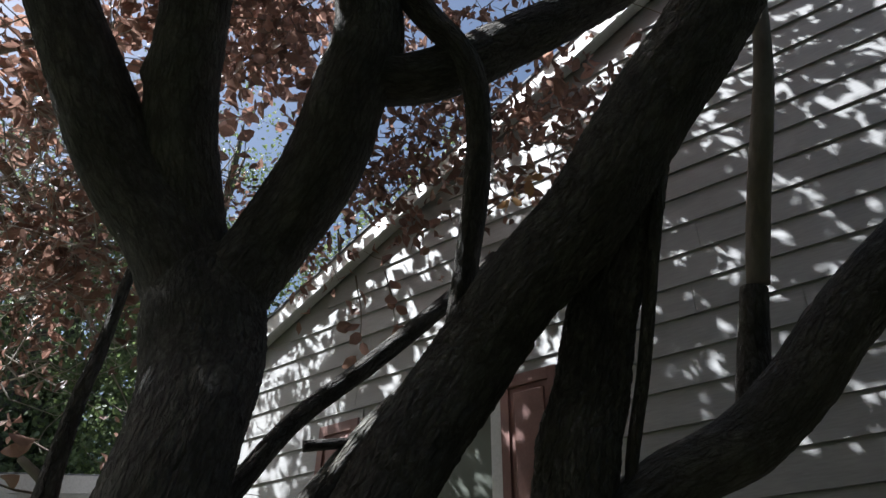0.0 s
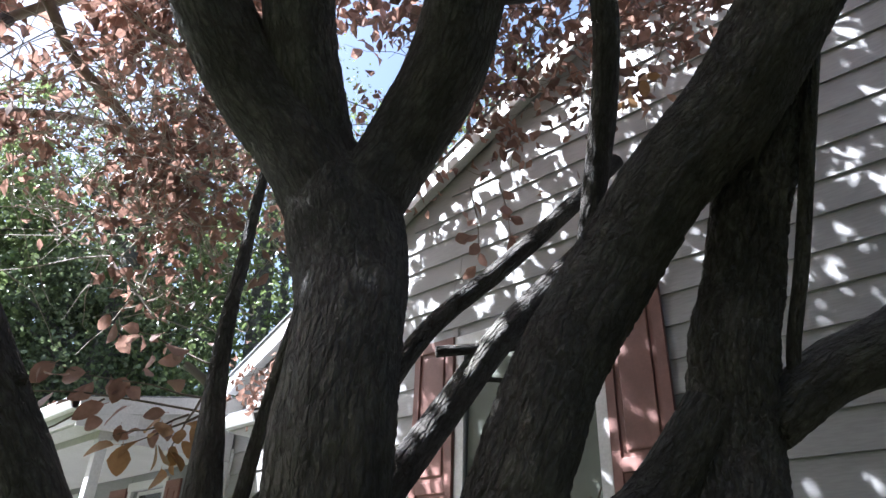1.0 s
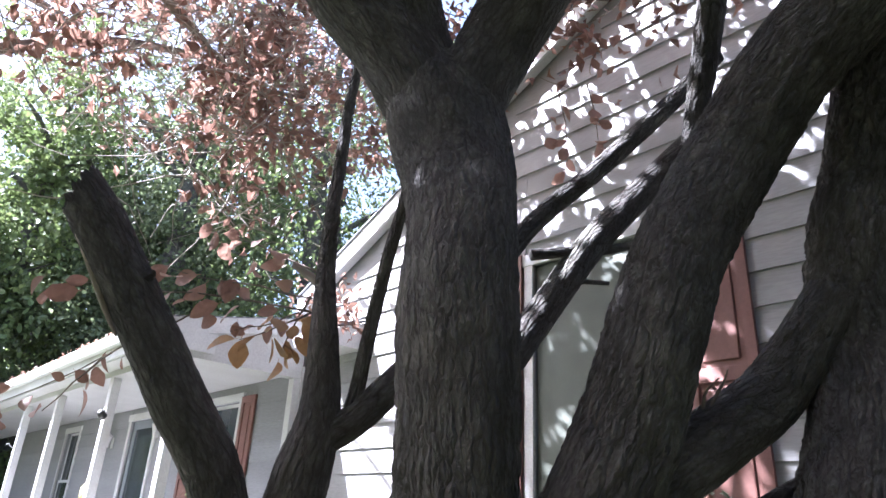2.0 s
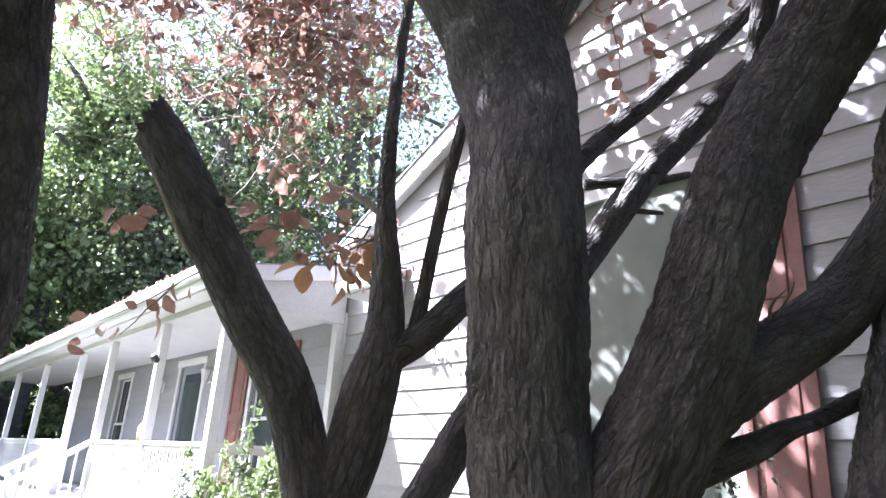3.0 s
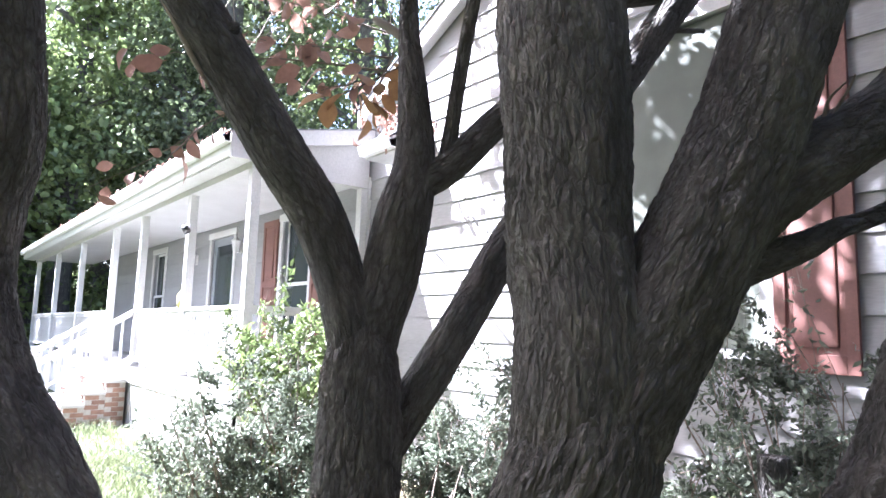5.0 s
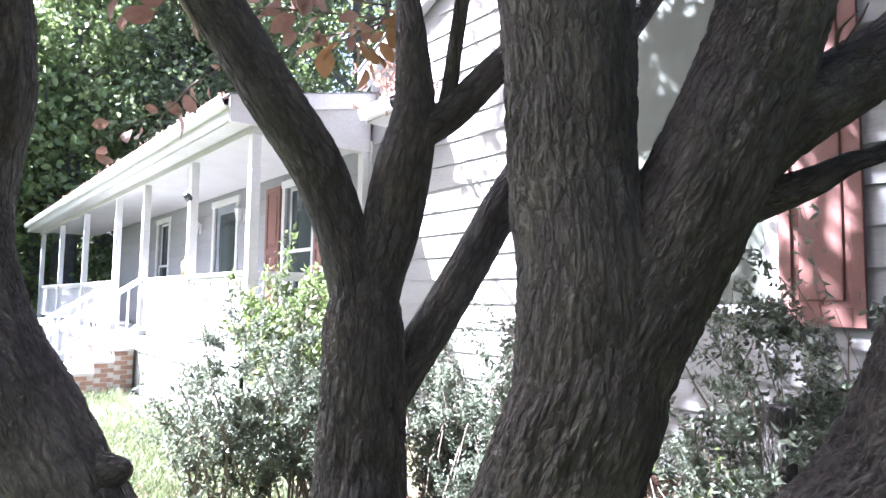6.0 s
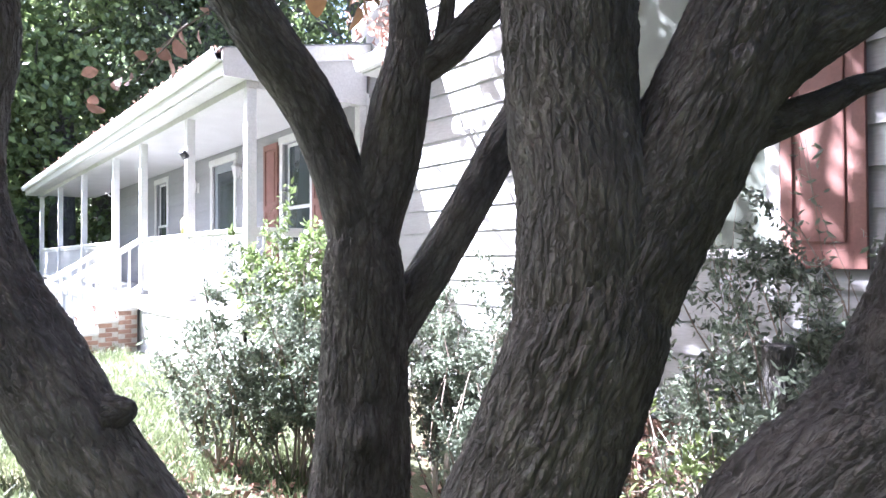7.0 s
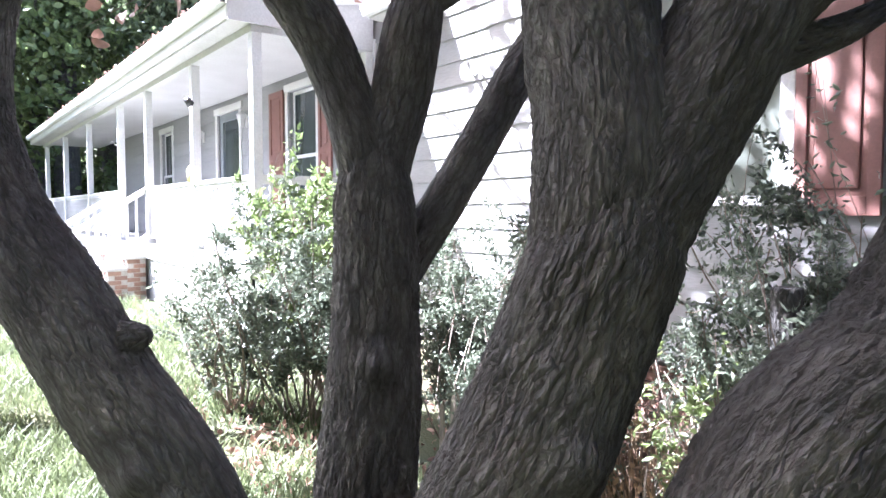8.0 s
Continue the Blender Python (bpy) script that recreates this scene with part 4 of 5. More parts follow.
# ---- brown-leaved tree whose boughs hang beside and over the near stems ----
brown_tree = thing("tree", (-6.4, -1.2, 0), "autumn tree with hanging brown and orange leaves", "tree")
tube("trunk", [(-6.4, -1.2, -0.2, 0.2), (-6.35, -1.1, 1.5, 0.16), (-6.2, -0.8, 3.2, 0.14), (-5.9, -0.3, 5.0, 0.11), (-5.6, 0.6, 6.8, 0.07)], BARK, brown_tree, step=0.06, seg=24, rough=0.6, seed=30.0)
BOUGHS = [[(-5.9, -0.3, 5.0, 0.07), (-4.6, 0.0, 5.6, 0.05), (-3.44, 0.41, 5.46, 0.037), (-3.35, 0.82, 5.02, 0.034), (-3.32, 1.19, 4.77, 0.03), (-3.29, 1.44, 4.58, 0.022), (-3.2, 1.65, 4.51, 0.015), (-3.1, 1.95, 4.53, 0.01)],
          [(-5.9, -0.3, 5.0, 0.07), (-5.8, 1.0, 6.0, 0.05), (-5.7, 2.2, 6.4, 0.035), (-5.2, 3.4, 6.3, 0.02), (-4.9, 4.0, 6.0, 0.012)],
          [(-5.6, 0.6, 6.8, 0.05), (-4.4, 1.6, 7.6, 0.035), (-3.0, 2.4, 7.8, 0.02), (-1.6, 2.9, 7.4, 0.01)],
          [(-5.8, 0.2, 6.2, 0.05), (-7.2, 1.0, 7.0, 0.035), (-8.6, 2.0, 7.2, 0.02), (-9.6, 2.6, 6.6, 0.01)]]
for b in BOUGHS:
    tube("bough", b, TWIG, brown_tree, step=0.06, seg=12)


def hanging_leaves(host, regions, size, mat, per, twig_mat, twig_share=0.5, kind="stuff"):
    """Leaves in hanging sprays: each region is centre, radii, number of sprays."""
    for centre, radii, sprays in regions:
        pts, cc = clumps(sprays, per, centre, radii, 0.26)
        leaves("leaves", pts, size, mat, host, kind=kind, droop=1.1, wide=0.5, curl=0.3)
        k = int(sprays * twig_share)
        if k:
            st = cc[rng.integers(0, sprays, k)] + rng.normal(size=(k, 3)) * 0.12
            en = st + rng.normal(size=(k, 3)) * np.array([0.42, 0.42, 0.22])
            twigs("twig_mass", st, en, 0.0055, twig_mat, host, kind="stuff", sag=0.12)


hanging_leaves(brown_tree, [((-2.95, 1.55, 4.2), (0.62, 0.5, 0.75), 38), ((-3.3, 1.75, 5.0), (0.6, 0.55, 0.6), 18), ((-2.75, 1.0, 5.2), (0.5, 0.45, 0.45), 15), ((-3.35, 0.62, 4.4), (0.34, 0.3, 0.28), 12), ((-5.4, 1.3, 5.9), (1.5, 1.3, 0.8), 16), ((-5.4, 3.0, 7.0), (1.2, 0.9, 0.6), 42)], 0.095, LEAF_BROWN, 16, TWIG_PALE, 3.5)
# high sprays, the one by the wall unseen and added to dapple the gable
hanging_leaves(brown_tree, [((-2.9, 1.9, 7.5), (1.7, 1.2, 0.7), 30), ((-1.0, 3.1, 8.2), (2.5, 0.45, 0.65), 30)], 0.11, LEAF_BROWN, 34, TWIG, 0.8)
# a web of long pale twigs among the brown leaves
k = 240
st = np.array((-3.1, 1.45, 4.35)) + rng.normal(size=(k, 3)) * np.array((0.5, 0.45, 0.5))
en = st + rng.normal(size=(k, 3)) * np.array((0.34, 0.34, 0.2))
twigs("twig_mass", st, en, 0.0045, TWIG_PALE, brown_tree, kind="stuff", sag=0.14)
# leaf sprays between the forks and over the gable
hanging_leaves(brown_tree, [((-1.7, 3.3, 6.3), (1.8, 0.5, 1.2), 40), ((-3.6, 3.2, 5.5), (1.5, 0.5, 0.9), 36), ((-1.3, 2.8, 4.9), (0.8, 0.3, 0.55), 14), ((-0.4, 3.0, 5.1), (0.8, 0.4, 0.8), 18), ((-1.7, 1.9, 5.7), (0.5, 0.5, 0.7), 18), ((-5.2, 3.7, 3.9), (0.9, 0.3, 0.35), 7)], 0.1, LEAF_BROWN, 20, TWIG, 1.0)

tube("bare_stick", [(-1.39, 1.24, 2.5, 0.02), (-1.44, 1.22, 2.58, 0.017), (-1.53, 1.16, 2.66, 0.013)], BARK_PALE, mid_tree, step=0.03, seg=14)
# a few large single leaves that hang close by on thin twigs
def leaf_spray(host, start, end, count, size, mat):
    a, b = np.array(start), np.array(end)
    twigs("twig", [a], [b], 0.005, TWIG, host, sag=0.05)
    t = np.linspace(0.25, 1.0, count)[:, None]
    for p in a + (b - a) * t + rng.normal(size=(count, 3)) * 0.02:
        q = rng.normal(size=3)
        broad_leaf("leaf", tuple(p), (q[0] + 0.5 * (b - a)[0], q[1] + 0.5 * (b - a)[1], -abs(q[2]) * 0.7 - 0.3), tuple(rng.normal(size=3)), size * rng.uniform(0.8, 1.25), mat, host)


SPRAYS = [((-1.62, 1.32, 2.54), (-2.24, 0.55, 2.58), 12, 0.1, LEAF_BROWN), ((-1.62, 1.3, 2.6), (-2.05, 0.89, 2.7), 10, 0.1, LEAF_BROWN),
          ((-1.5, 1.24, 2.5), (-1.63, 1.05, 2.38), 9, 0.095, LEAF_ORANGE), ((-1.54, 1.25, 2.56), (-1.59, 1.19, 2.36), 10, 0.095, LEAF_ORANGE),
          ((-1.55, 1.22, 2.5), (-1.7, 1.05, 2.42), 6, 0.075, LEAF_BROWN), ((-1.75, 1.4, 2.75), (-2.19, 1.1, 2.97), 11, 0.1, LEAF_BROWN), ((-2.0, 1.1, 2.6), (-2.73, 0.57, 2.17), 11, 0.08, LEAF_BROWN),
          ((-2.29, 0.85, 2.4), (-2.28, 0.67, 2.14), 3, 0.09, LEAF_BROWN), ((-1.0, 2.24, 3.75), (-1.08, 2.44, 3.54), 8, 0.085, LEAF_BROWN),
          ((-1.08, 2.12, 3.7), (-1.14, 2.26, 3.38), 9, 0.085, LEAF_BROWN), ((-1.5, 1.4, 4.6), (-1.3, 1.6, 5.0), 9, 0.1, LEAF_BROWN), ((-0.5, 2.4, 4.0), (-0.3, 2.6, 4.3), 8, 0.085, LEAF_ORANGE)]
for s, e, c, z, m in SPRAYS:
    leaf_spray(mid_tree, s, e, c, z, m)

tube("torn_strip", [(-1.747, 0.503, 2.632, 0.006), (-1.709, 0.559, 2.522, 0.011), (-1.674, 0.616, 2.399, 0.009), (-1.638, 0.661, 2.309, 0.004)], CUTWOOD, mid_tree, "pale torn wood strip", step=0.01, seg=10, rough=0.3, seed=2.0)
# knobs and healed branch scars
for host, a, b, r in ((left_tree, (-1.378, 0.402, 1.147), (-1.339, 0.453, 1.16), 0.04),
                      (left_tree, (-1.366, 0.382, 0.943), (-1.388, 0.319, 0.911), 0.035),
                      (mid_tree, (-1.654, 0.677, 2.475), (-1.579, 0.718, 2.523), 0.032),
                      (mid_tree, (-1.403, 1.012, 1.204), (-1.426, 0.946, 1.166), 0.05),
                      (left_tree, (-1.813, 0.165, 2.362), (-1.733, 0.235, 2.352), 0.05)):
    a, b = np.array(a), np.array(b)
    tube("knob", [(*a, r * 1.2), (*(a * 0.5 + b * 0.5), r * 0.8), (*(a * 0.22 + b * 0.78), r * 0.5), (*(a * 0.1 + b * 0.9), r * 0.12)], BARK, host, step=0.008, seg=32, rough=0.25, seed=r * 90)

# the near trees' own crowns, over and behind the camera, unseen and placed to shade the stems
for host, centre, radii, n in ((main_tree, (-3.1, -1.8, 6.9), (1.5, 1.35, 1.1), 210), (left_tree, (-4.6, -2.7, 6.6), (1.8, 1.7, 1.2), 210), (right_tree, (-0.8, -0.6, 6.6), (2.0, 1.5, 1.0), 130), (right_tree, (1.8, -0.6, 5.8), (1.5, 1.5, 0.9), 170)):
    pts, cc = clumps(n, 60, centre, radii, 0.42)
    leaves("crown", pts, 0.115, LEAF_BROWN, host, kind="stuff", droop=0.5, wide=0.55)

# unseen tall tree added behind the camera: its boughs darken the stems and dapple the gable wall
shade_tree = thing("tree", (2.4, -3.0, 0), "unseen tall tree added to shade the stems and gable wall", "tree")
tube("trunk", [(2.4, -3.0, -0.2, 0.32), (2.3, -2.8, 3.0, 0.26), (1.8, -2.2, 6.0, 0.21), (0.8, -1.4, 9.0, 0.15), (-0.6, -0.6, 11.2, 0.08), (-1.8, 0.0, 12.4, 0.03)], BARK, shade_tree, step=0.1, seg=24, rough=0.6, seed=33.0)
# each bough: where the middle of its shade falls on the wall, and its clumps
for wx, wz, n in ((-2.3, 0.5, 28), (-1.3, 0.45, 22), (-0.2, 0.6, 18), (1.1, 0.8, 18), (-2.7, 3.0, 17), (-0.7, 3.0, 11), (0.3, 2.7, 16), (1.2, 2.6, 16), (-1.3, 4.1, 12), (0.3, 4.2, 12), (1.8, 4.3, 12),
                  (-1.9, 5.8, 12), (0.1, 6.0, 12), (1.9, 6.2, 12), (-3.6, 5.3, 12), (-2.4, 4.6, 9), (-4.7, 3.6, 4), (3.2, 1.6, 16), (3.4, 3.8, 14), (5.0, 2.6, 16)):
    e = Vector((wx, WALL, wz)) + SUN * max(3.4, 10.6 - 1.35 * wz)
    tube("bough", [(1.0, -1.55, 8.4, 0.08), ((1.0 + e.x) / 2, (e.y - 1.4) / 2, (8.6 + e.z) / 2 + 0.4, 0.055), (*e, 0.015)], TWIG, shade_tree, step=0.2, seg=10)
    pts, cc = clumps(n, 26, e, (1.05, 0.8, 0.7), 0.5)
    leaves("crown", pts, 0.19, LEAF_BROWN, shade_tree, kind="stuff", droop=0.4, wide=0.65)

# ---- woods behind the house and along the yard ----
def wood_tree(x, y, h, r, leaf_mat, n, label, leaf=0.2, low=0.3):
    tr = thing("tree", (x, y, 0), label, "tree", "woods")
    top = (x + rng.uniform(-0.6, 0.6), y + rng.uniform(-0.6, 0.6), h * 0.85)
    tube("trunk", [(x, y, -0.2, h * 0.022), (x + rng.uniform(-0.2, 0.2), y, h * 0.3, h * 0.017), (x, y + rng.uniform(-0.3, 0.3), h * 0.6, h * 0.011), (*top, 0.03)], BARK, tr, step=0.4, seg=14, rough=0.4, seed=x)
    for i in range(7):
        z = h * rng.uniform(0.3, 0.75)
        a = rng.uniform(0, 6.28)
        l = r * rng.uniform(0.5, 0.9)
        tube("limb", [(x, y, z, h * 0.007), (x + math.cos(a) * l * 0.5, y + math.sin(a) * l * 0.5, z + l * 0.35, h * 0.005), (x + math.cos(a) * l, y + math.sin(a) * l, z + l * 0.5, 0.015)], BARK, tr, step=0.4, seg=8)
    pts, cc = clumps(n // 64, 64, (x, y, h * (0.5 + low / 2)), (r, r, h * (0.5 - low / 2)), r * 0.21, 0.45)
    leaves("crown", pts, leaf, leaf_mat, tr, kind="stuff", wide=0.6)
    return tr


# the tree at (-21.8, -3.4) is unseen, added to shade the far porch railing
for x, y, h, r, m, n in ((-17.5, 17.5, 16, 3.6, LEAF_LIGHT, 9000), (-29.5, 1.0, 13, 3.6, LEAF_LIGHT, 9000), (-27.5, 8.5, 15, 4.0, LEAF_GREEN, 8000), (-30, 3.5, 14, 4.2, LEAF_LIGHT, 9000),
                         (-33, 9.0, 17, 5, LEAF_GREEN, 9000), (-38, 1.0, 16, 5, LEAF_GREEN, 8000), (-26, -2.5, 12, 3.6, LEAF_GREEN, 8000), (-21.8, -3.4, 14, 3.2, LEAF_GREEN, 8000), (-32, -7, 15, 4.6, LEAF_LIGHT, 8000), (-14.5, 18.5, 18, 4.0, LEAF_GREEN, 8000),
                         (-41, 8.0, 18, 6, LEAF_LIGHT, 8000), (-45, -5, 18, 6, LEAF_GREEN, 8000), (-20, 19.5, 18, 5, LEAF_GREEN, 7000), (-13, 17.5, 21, 5.5, LEAF_GREEN, 9000), (-24, 16, 22, 6, LEAF_LIGHT, 9000), (-6, 19, 20, 5.5, LEAF_GREEN, 7000), (-34, 14, 22, 6, LEAF_GREEN, 8000), (-32, 6.5, 26, 5.0, LEAF_GREEN, 8000), (-31, 13, 25, 5, LEAF_LIGHT, 8000), (-26.5, 9.5, 30, 5, LEAF_GREEN, 10000), (-24.5, 15, 32, 5.5, LEAF_LIGHT, 10000), (-18, 22.5, 27, 5.5, LEAF_GREEN, 8000), (-39, 5.5, 27, 5.5, LEAF_GREEN, 7000), (-29.5, 4.5, 24, 4.0, LEAF_LIGHT, 8000), (-28, 11.5, 22, 4.5, LEAF_GREEN, 8000), (-21.5, 21, 27, 5.5, LEAF_GREEN, 8000), (-13.5, 19.5, 25, 5, LEAF_LIGHT, 8000)):
    wood_tree(x, y, h, r, m, n, "tall leafy green tree at the wood edge", 0.21 if x > -28 else 0.3, 0.15)
# the yard's other sides, behind the camera: unseen trees added to block sky light
for x, y, h, r in ((5.5, -3.5, 11, 3.2), (3.5, -7.5, 12, 3.6), (-1.5, -9.5, 12, 3.6), (8.5, 0.5, 10, 3.0), (9.5, -6.0, 13, 4.0), (-6.5, -13.0, 9, 3.4), (4.0, 2.4, 7.5, 1.9), (3.6, -1.4, 6.5, 2.0), (0.8, -4.2, 7.5, 2.2), (5.5, 4.0, 8, 1.6), (-2.5, -5.8, 6.5, 2.2), (-5.5, -6.8, 6.5, 2.2), (-9.5, -9.0, 7, 2.4)):
    wood_tree(x, y, h, r, LEAF_GREEN, 7000, "unseen dense green tree added to block sky light", 0.26, 0.08)
# unseen far leaf mass, added to darken what the panes mirror and close the horizon
pts, cc = clumps(420, 60, (-40, -34, 5), (22, 8, 6), 2.0, 0.33)
tagged(leaves("undergrowth", pts, 0.6, LEAF_GREEN, None, "unseen green leaf mass added to darken pane reflections", wide=0.7), category="woods", kind="stuff")
pts, cc = clumps(420, 60, (-44, 2, 3.5), (9, 26, 4.5), 1.6, 0.33)
tagged(leaves("undergrowth", pts, 0.34, LEAF_GREEN, None, "dense green undergrowth at the wood edge", wide=0.7), category="woods", kind="stuff")
pts, cc = clumps(260, 60, (-31, 2.0, 1.6), (2.5, 9, 2.2), 0.9, 0.33)
tagged(leaves("undergrowth", pts, 0.22, LEAF_LIGHT, None, "sunlit green undergrowth beyond the porch", wide=0.7), category="woods", kind="stuff")


# ---- shrubs in front of the house ----
def shrub(x, y, h, r, n, mat, leaf, label, stems=14, low=0.0, wide=0.4, flat=1.0):
    sh = thing("shrub", (x, y, ground_height(x, y)), label, "shrub", "foundation shrubs")
    a = rng.uniform(0, 6.28, stems)
    q = rng.uniform(0.3, 1.0, stems)
    gz = ground_height(x, y)
    en = np.stack([x + np.cos(a) * r * q, y + np.sin(a) * r * q * flat, gz + (h - gz) * rng.uniform(0.6, 1.05, stems)], axis=1)
    st = np.stack([x + np.cos(a) * 0.08, y + np.sin(a) * 0.08, np.full(stems, gz - 0.05)], axis=1)
    for s, e in zip(st, en):
        twigs("stem", [s], [e], 0.011, TWIG, sh, sag=0.08)
    k = stems * 9
    i = rng.integers(0, stems, k)
    t = rng.uniform(0.35 + low, 1.0, (k, 1))
    s2 = st[i] + (en[i] - st[i]) * t
    e2 = s2 + rng.normal(size=(k, 3)) * np.array([r, r * flat, h * 0.5]) * 0.24 + np.array([0, 0, h * 0.07])
    twigs("twig_mass", s2, e2, 0.004, TWIG, sh, sag=0.1, kind="stuff")
    j = rng.integers(0, k, n)
    pts = s2[j] + (e2[j] - s2[j]) * rng.uniform(0.1, 1.05, (n, 1)) + rng.normal(size=(n, 3)) * 0.025
    leaves("leaves", pts, leaf, mat, sh, kind="stuff", wide=wide)
    return sh


shrub(-4.95, 2.85, 2.0, 0.8, 9000, LEAF_LIGHT, 0.075, "bright green leafy shrub beside the porch end", 18)
shrub(-4.4, 2.3, 1.35, 0.7, 15000, LEAF_SHRUB, 0.045, "grey-green small-leaved shrub in the sun", 16)
shrub(-4.65, 1.85, 1.05, 0.55, 3200, LEAF_SHRUB, 0.05, "sparse twiggy shrub with dry stems at the lawn edge", 16)
shrub(-3.75, 3.6, 1.3, 0.85, 26000, LEAF_SHRUB, 0.044, "small-leaved evergreen shrub against white siding", 26, flat=0.8)
shrub(-3.1, 3.25, 0.9, 0.62, 14000, LEAF_SHRUB, 0.044, "low small-leaved evergreen shrub by the foundation", 16, flat=0.8)
shrub(-1.4, 3.7, 1.45, 0.9, 21000, LEAF_SHRUB, 0.043, "glossy small-leaved shrub under the shuttered window", 24, flat=0.7)
shrub(-0.75, 3.4, 1.6, 0.8, 21000, LEAF_SHRUB, 0.043, "glossy small-leaved shrub beside the red shutter", 24, flat=0.8)
shrub(0.3, 3.6, 1.6, 0.7, 2600, LEAF_SHRUB, 0.05, "glossy small-leaved shrub against the house", 16, flat=0.8)
shrub(-1.75, 3.3, 0.9, 0.34, 800, LEAF_LIGHT, 0.055, "sparse pale-leaved shrub in dappled shade", 8)
shrub(-2.5, 3.9, 0.35, 0.45, 500, LEAF_SHRUB, 0.045, "small straggling shrub before the brick foundation", 10)

# long arching shoots before the shutter
for k, (bx, by, tx, ty, tz) in enumerate(((-1.25, 3.7, -1.62, 3.75, 2.2), (-1.1, 3.65, -1.3, 3.6, 2.35), (-0.95, 3.6, -1.15, 3.5, 2.05), (-1.2, 3.6, -1.75, 3.65, 1.75))):
    sh = thing("shoot", (bx, by, ground_height(bx, by)), "thin arching shrub shoot with paired leaves", "shrub", "arching shoots")
    a, b = np.array((bx, by, ground_height(bx, by))), np.array((tx, ty, tz))
    twigs("stem", [a], [b], 0.005, TWIG, sh, sag=0.03)
    t = np.repeat(np.linspace(0.45, 1.0, 26), 2)[:, None]
    leaves("leaves", a + (b - a) * t + rng.normal(size=(52, 3)) * 0.012, 0.05, LEAF_SHRUB, sh, kind="stuff", wide=0.35)

# sawn post-like stump behind the shrubs, and pale stakes by the wall
stump = thing("stump", (-1.14, 3.1, ground_height(-1.14, 3.1)), "short sawn grey stump among shrubs", "stump")
tube("stem", [(-1.12, 3.08, ground_height(-1.14, 3.1) - 0.1, 0.085), (-1.13, 3.09, 0.4, 0.074), (-1.14, 3.1, 0.85, 0.07), (-1.145, 3.1, 1.1, 0.07)], BARK, stump, step=0.02, seg=36, rough=0.4, seed=41.0)
for k in range(6):
    px = -3.5 + 0.055 * k
    py = 2.95 + 0.06 * (k % 2)
    gz = ground_height(px, py)
    st = thing("stake", (px, py, gz), "pale weathered wooden garden stake", "stake", "garden stakes")
    prism("board", [(px - 0.02, gz - 0.05), (px + 0.02, gz - 0.05), (px + 0.03 + 0.01 * k, gz + 0.55 + 0.05 * (k % 3)), (px + 0.005 + 0.01 * k, gz + 0.6 + 0.05 * (k % 3)), (px - 0.01 + 0.01 * k, gz + 0.54 + 0.05 * (k % 3))], "y", py - 0.008, py + 0.008, TWIG_PALE, st)

# ---- grass: real blades, thick near the shrubs and thin far off ----
def grass(name, n, x0, x1, y0, y1, h, label):
    xy = np.stack([rng.uniform(x0, x1, n), rng.uniform(y0, y1, n)], axis=1)
    dens = np.array([noise.noise(Vector((p[0] * 0.9, p[1] * 0.9, 5.0))) for p in xy])
    xy = xy[dens > rng.uniform(-0.75, 0.35, n)]
    n = len(xy)
    z = np.array([ground_height(p[0], p[1]) for p in xy])
    a = rng.uniform(0, 6.28, n)
    hh = h * rng.uniform(0.45, 1.3, n)
    w = 0.004 + 0.003 * rng.uniform(0, 1, n)
    lean = rng.normal(size=(n, 2)) * hh[:, None] * 0.55
    c = np.column_stack([xy, z - 0.01])
    s = np.column_stack([np.cos(a) * w, np.sin(a) * w, np.zeros(n)])
    mid = c + np.column_stack([lean * 0.35, hh * 0.6])
    tip = c + np.column_stack([lean, hh])
    v = np.stack([c - s, c + s, mid + s * 0.8, mid - s * 0.8, tip], axis=1).reshape(-1, 3)
    f = []
    for b in range(0, 5 * n, 5):
        f += [(b, b + 1, b + 2, b + 3), (b + 3, b + 2, b + 4)]
    return tagged(mesh_part(name, v.tolist(), f, GRASS, None, label), category="grass", kind="stuff")


grass("grass", 60000, -8.5, -1.6, -1.2, 2.7, 0.13, "long sunlit lawn grass in uneven tufts")
grass("grass", 16000, -14.0, -8.0, -3.0, 2.6, 0.17, "long sunlit lawn grass in uneven tufts")
grass("grass", 9000, -2.6, 1.0, 1.6, 3.6, 0.12, "thin shaded grass under the shrubs")

# ---- small things on the porch ----
jug = thing("jug", (-9.35, POST_Y, FLOOR + 0.945), "pale yellow plastic jug standing on the porch rail", "jug")
bm = bmesh.new()
for z0, z1, r0, r1 in ((0.945, 1.13, 0.075, 0.078), (1.13, 1.19, 0.078, 0.03), (1.19, 1.235, 0.03, 0.03)):
    bmesh.ops.create_cone(bm, segments=20, radius1=r0, radius2=r1, depth=z1 - z0, cap_ends=True, matrix=Matrix.Translation((-9.35, POST_Y, FLOOR + (z0 + z1) / 2)))
part("body", bm, YELLOW, jug, smooth=True)


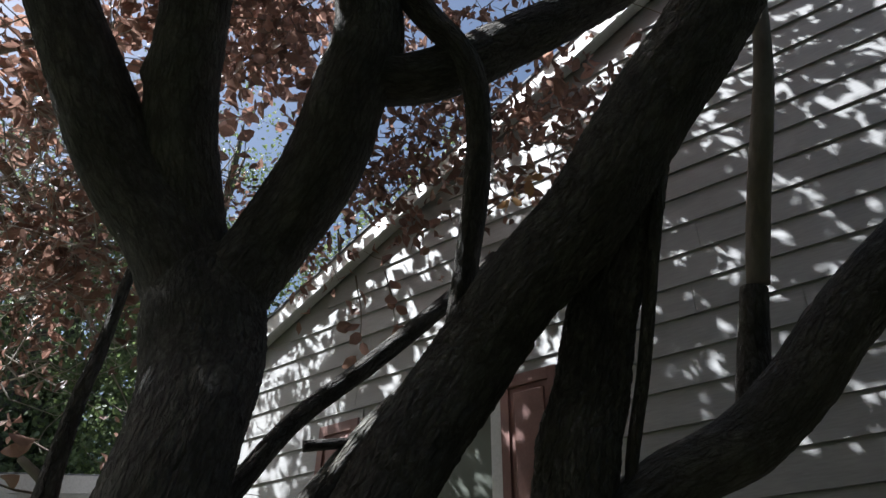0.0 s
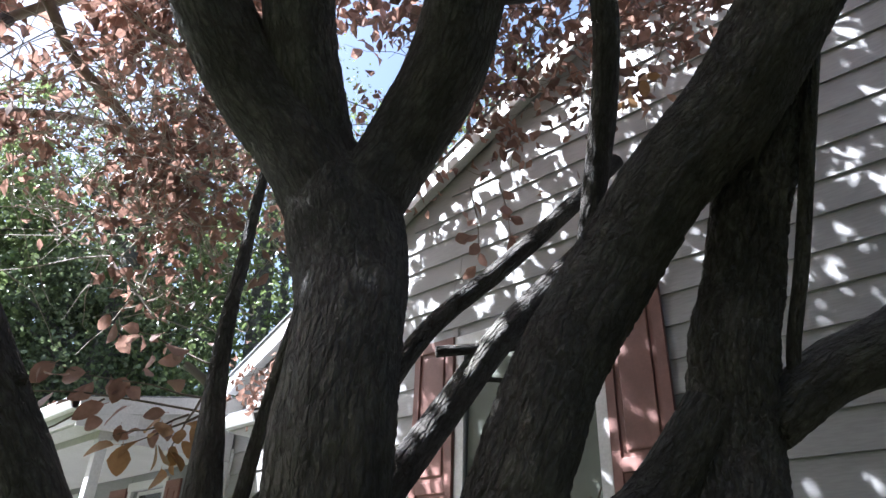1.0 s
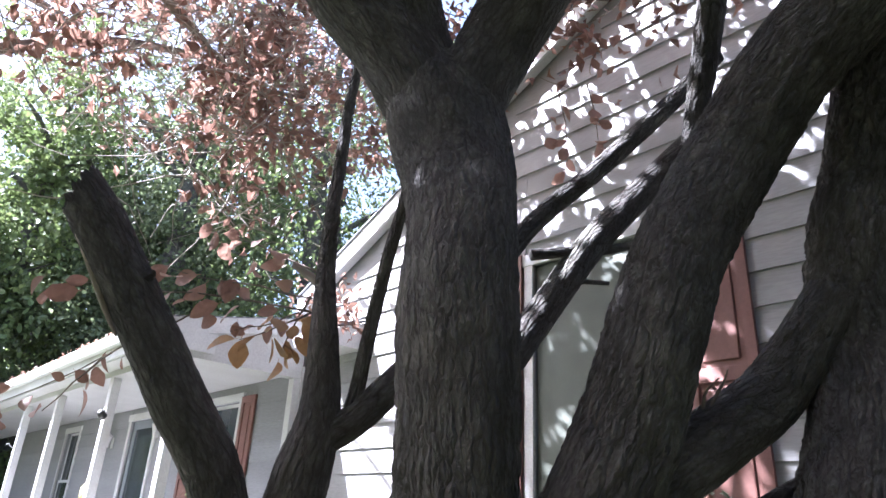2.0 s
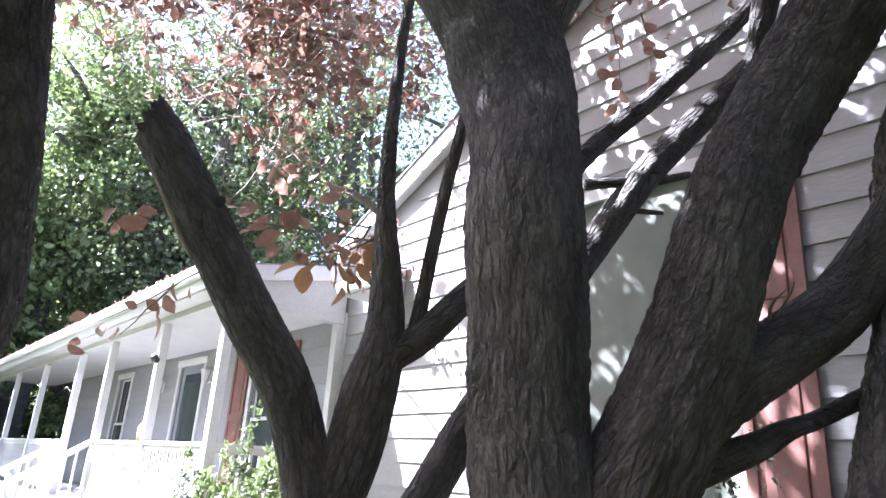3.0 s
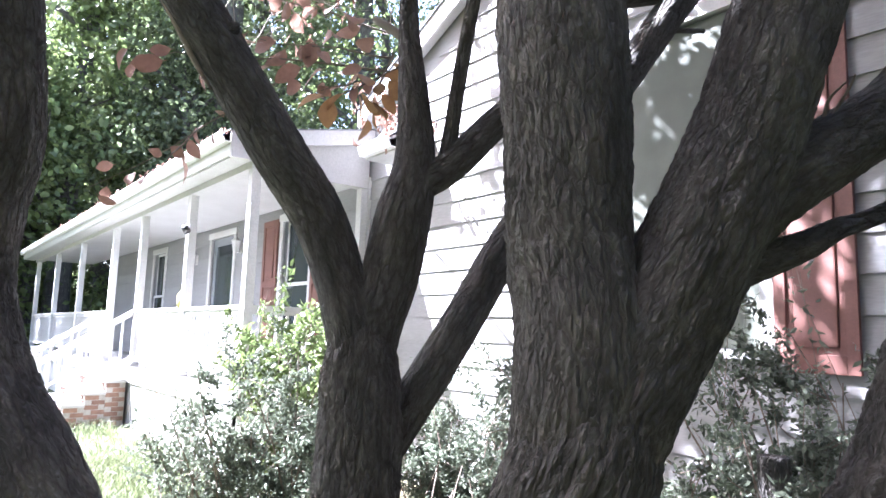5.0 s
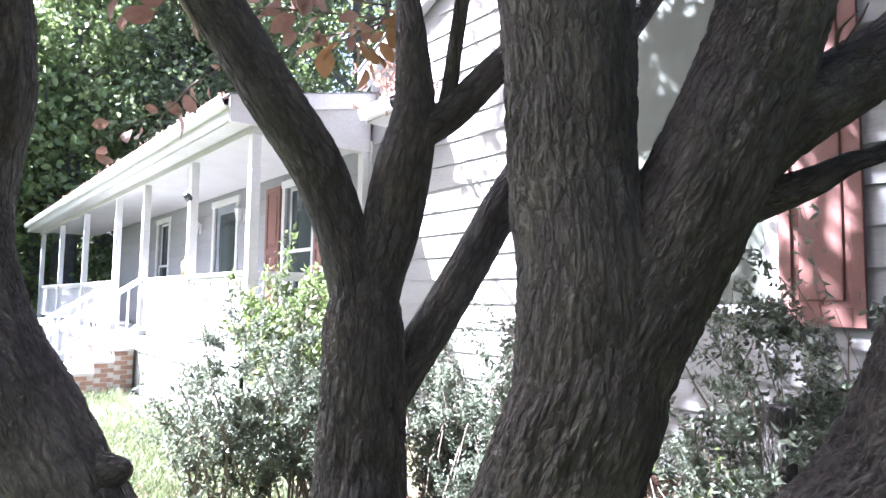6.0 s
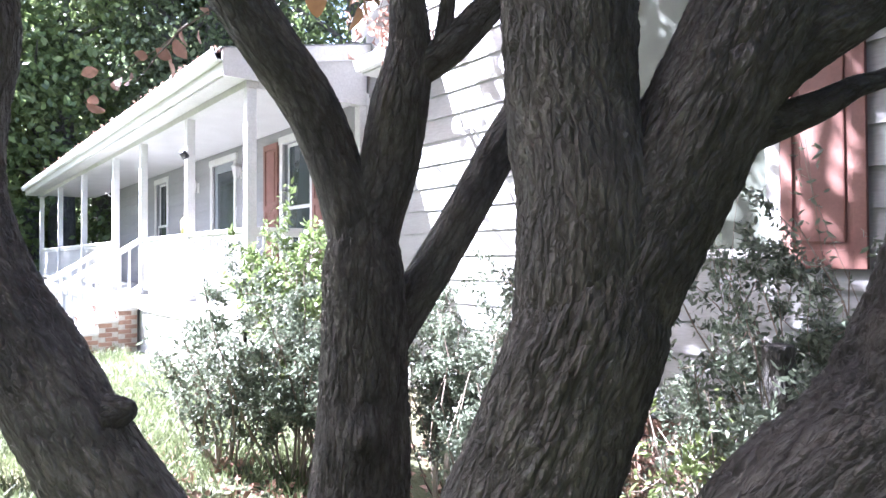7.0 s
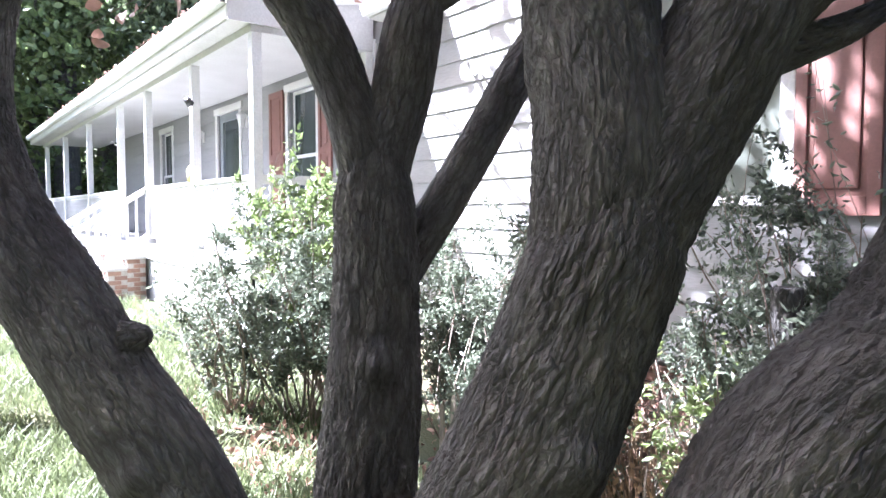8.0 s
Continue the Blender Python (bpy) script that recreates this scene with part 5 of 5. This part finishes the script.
def wall_lantern(x, z):
    lan = thing("wall_lantern", (x, WALL - 0.04, z), "small white glass-sided porch wall lantern", "lamp", "porch lanterns")
    box("back_plate", (x - 0.05, WALL - 0.045, z - 0.1), (x + 0.05, WALL - 0.028, z + 0.1), WHITE, lan, bevel=0.004)
    bm = bmesh.new()
    bmesh.ops.create_cone(bm, segments=6, radius1=0.05, radius2=0.085, depth=0.2, cap_ends=True, matrix=Matrix.Translation((x, WALL - 0.14, z)))
    part("shade", bm, WHITE, lan)
    bm = bmesh.new()
    bmesh.ops.create_cone(bm, segments=6, radius1=0.1, radius2=0.015, depth=0.08, cap_ends=True, matrix=Matrix.Translation((x, WALL - 0.14, z + 0.142)))
    part("cap", bm, WHITE, lan)
    box("arm", (x - 0.012, WALL - 0.14, z + 0.11), (x + 0.012, WALL - 0.044, z + 0.13), WHITE, lan)


wall_lantern(-13.55, 2.98)
wall_lantern(-11.2, 3.05)
flood = thing("floodlight", (-9.2, POST_Y - 0.06, 2.98), "small black floodlight fixed to a white post", "lamp")
bm = bmesh.new()
bmesh.ops.create_cone(bm, segments=16, radius1=0.055, radius2=0.04, depth=0.1, cap_ends=True, matrix=pose(-9.12, POST_Y - 0.11, 2.96, 60, 0, 40))
part("head", bm, BLACK, flood, smooth=True)
box("bracket", (-9.235, POST_Y - 0.075, 2.96), (-9.165, POST_Y - 0.057, 3.03), BLACK, flood, bevel=0.004)
hook = thing("plant_hook", (-13.65, POST_Y - 0.06, 2.8), "white curled plant hook on a porch post", "hook")
tube("arm", [(-13.62, POST_Y - 0.055, 2.72, 0.007), (-13.6, POST_Y - 0.12, 2.74, 0.007), (-13.58, POST_Y - 0.17, 2.79, 0.007), (-13.57, POST_Y - 0.2, 2.76, 0.007)], WHITE, hook, step=0.02, seg=10)

# dry leaves caught along the gutter
n = 700
pts = np.column_stack([rng.uniform(-20, E1, n), EAVE_Y - 0.06 + rng.normal(size=n) * 0.03, np.full(n, EAVE_Z + 0.03) + rng.uniform(0, 0.02, n)])
tagged(leaves("gutter_leaves", pts, 0.06, LEAF_BROWN, None, "dry fallen leaves caught along the white gutter", wide=0.6), category="leaves", kind="stuff")
# fallen leaves and dry stalks on the ground by the wall
n = 2600
xy = np.column_stack([rng.uniform(-5.5, 0.8, n), rng.uniform(1.2, 4.4, n)])
pts = np.column_stack([xy, [ground_height(p[0], p[1]) + 0.015 for p in xy]])
tagged(leaves("leaf_litter", pts, 0.07, LEAF_BROWN, None, "dry brown fallen leaves over the ground", wide=0.6), category="leaves", kind="stuff")
n = 260
st = np.column_stack([rng.uniform(-3.2, -1.5, n), rng.uniform(3.6, 4.45, n), np.full(n, -0.75)])
en = st + np.column_stack([rng.normal(size=n) * 0.12, rng.normal(size=n) * 0.06, rng.uniform(0.3, 0.95, n)])
tagged(twigs("dry_stalks", st, en, 0.006, DEAD, None, "tangle of dry brown stalks before the bricks"), category="plants", kind="stuff")
pts = st + (en - st) * rng.uniform(0.3, 1.0, (n, 1))
tagged(leaves("dry_leaves", np.repeat(pts, 3, axis=0) + rng.normal(size=(n * 3, 3)) * 0.03, 0.075, DEAD, None, "withered brown leaves on dry stalks", droop=1.0), category="plants", kind="stuff")
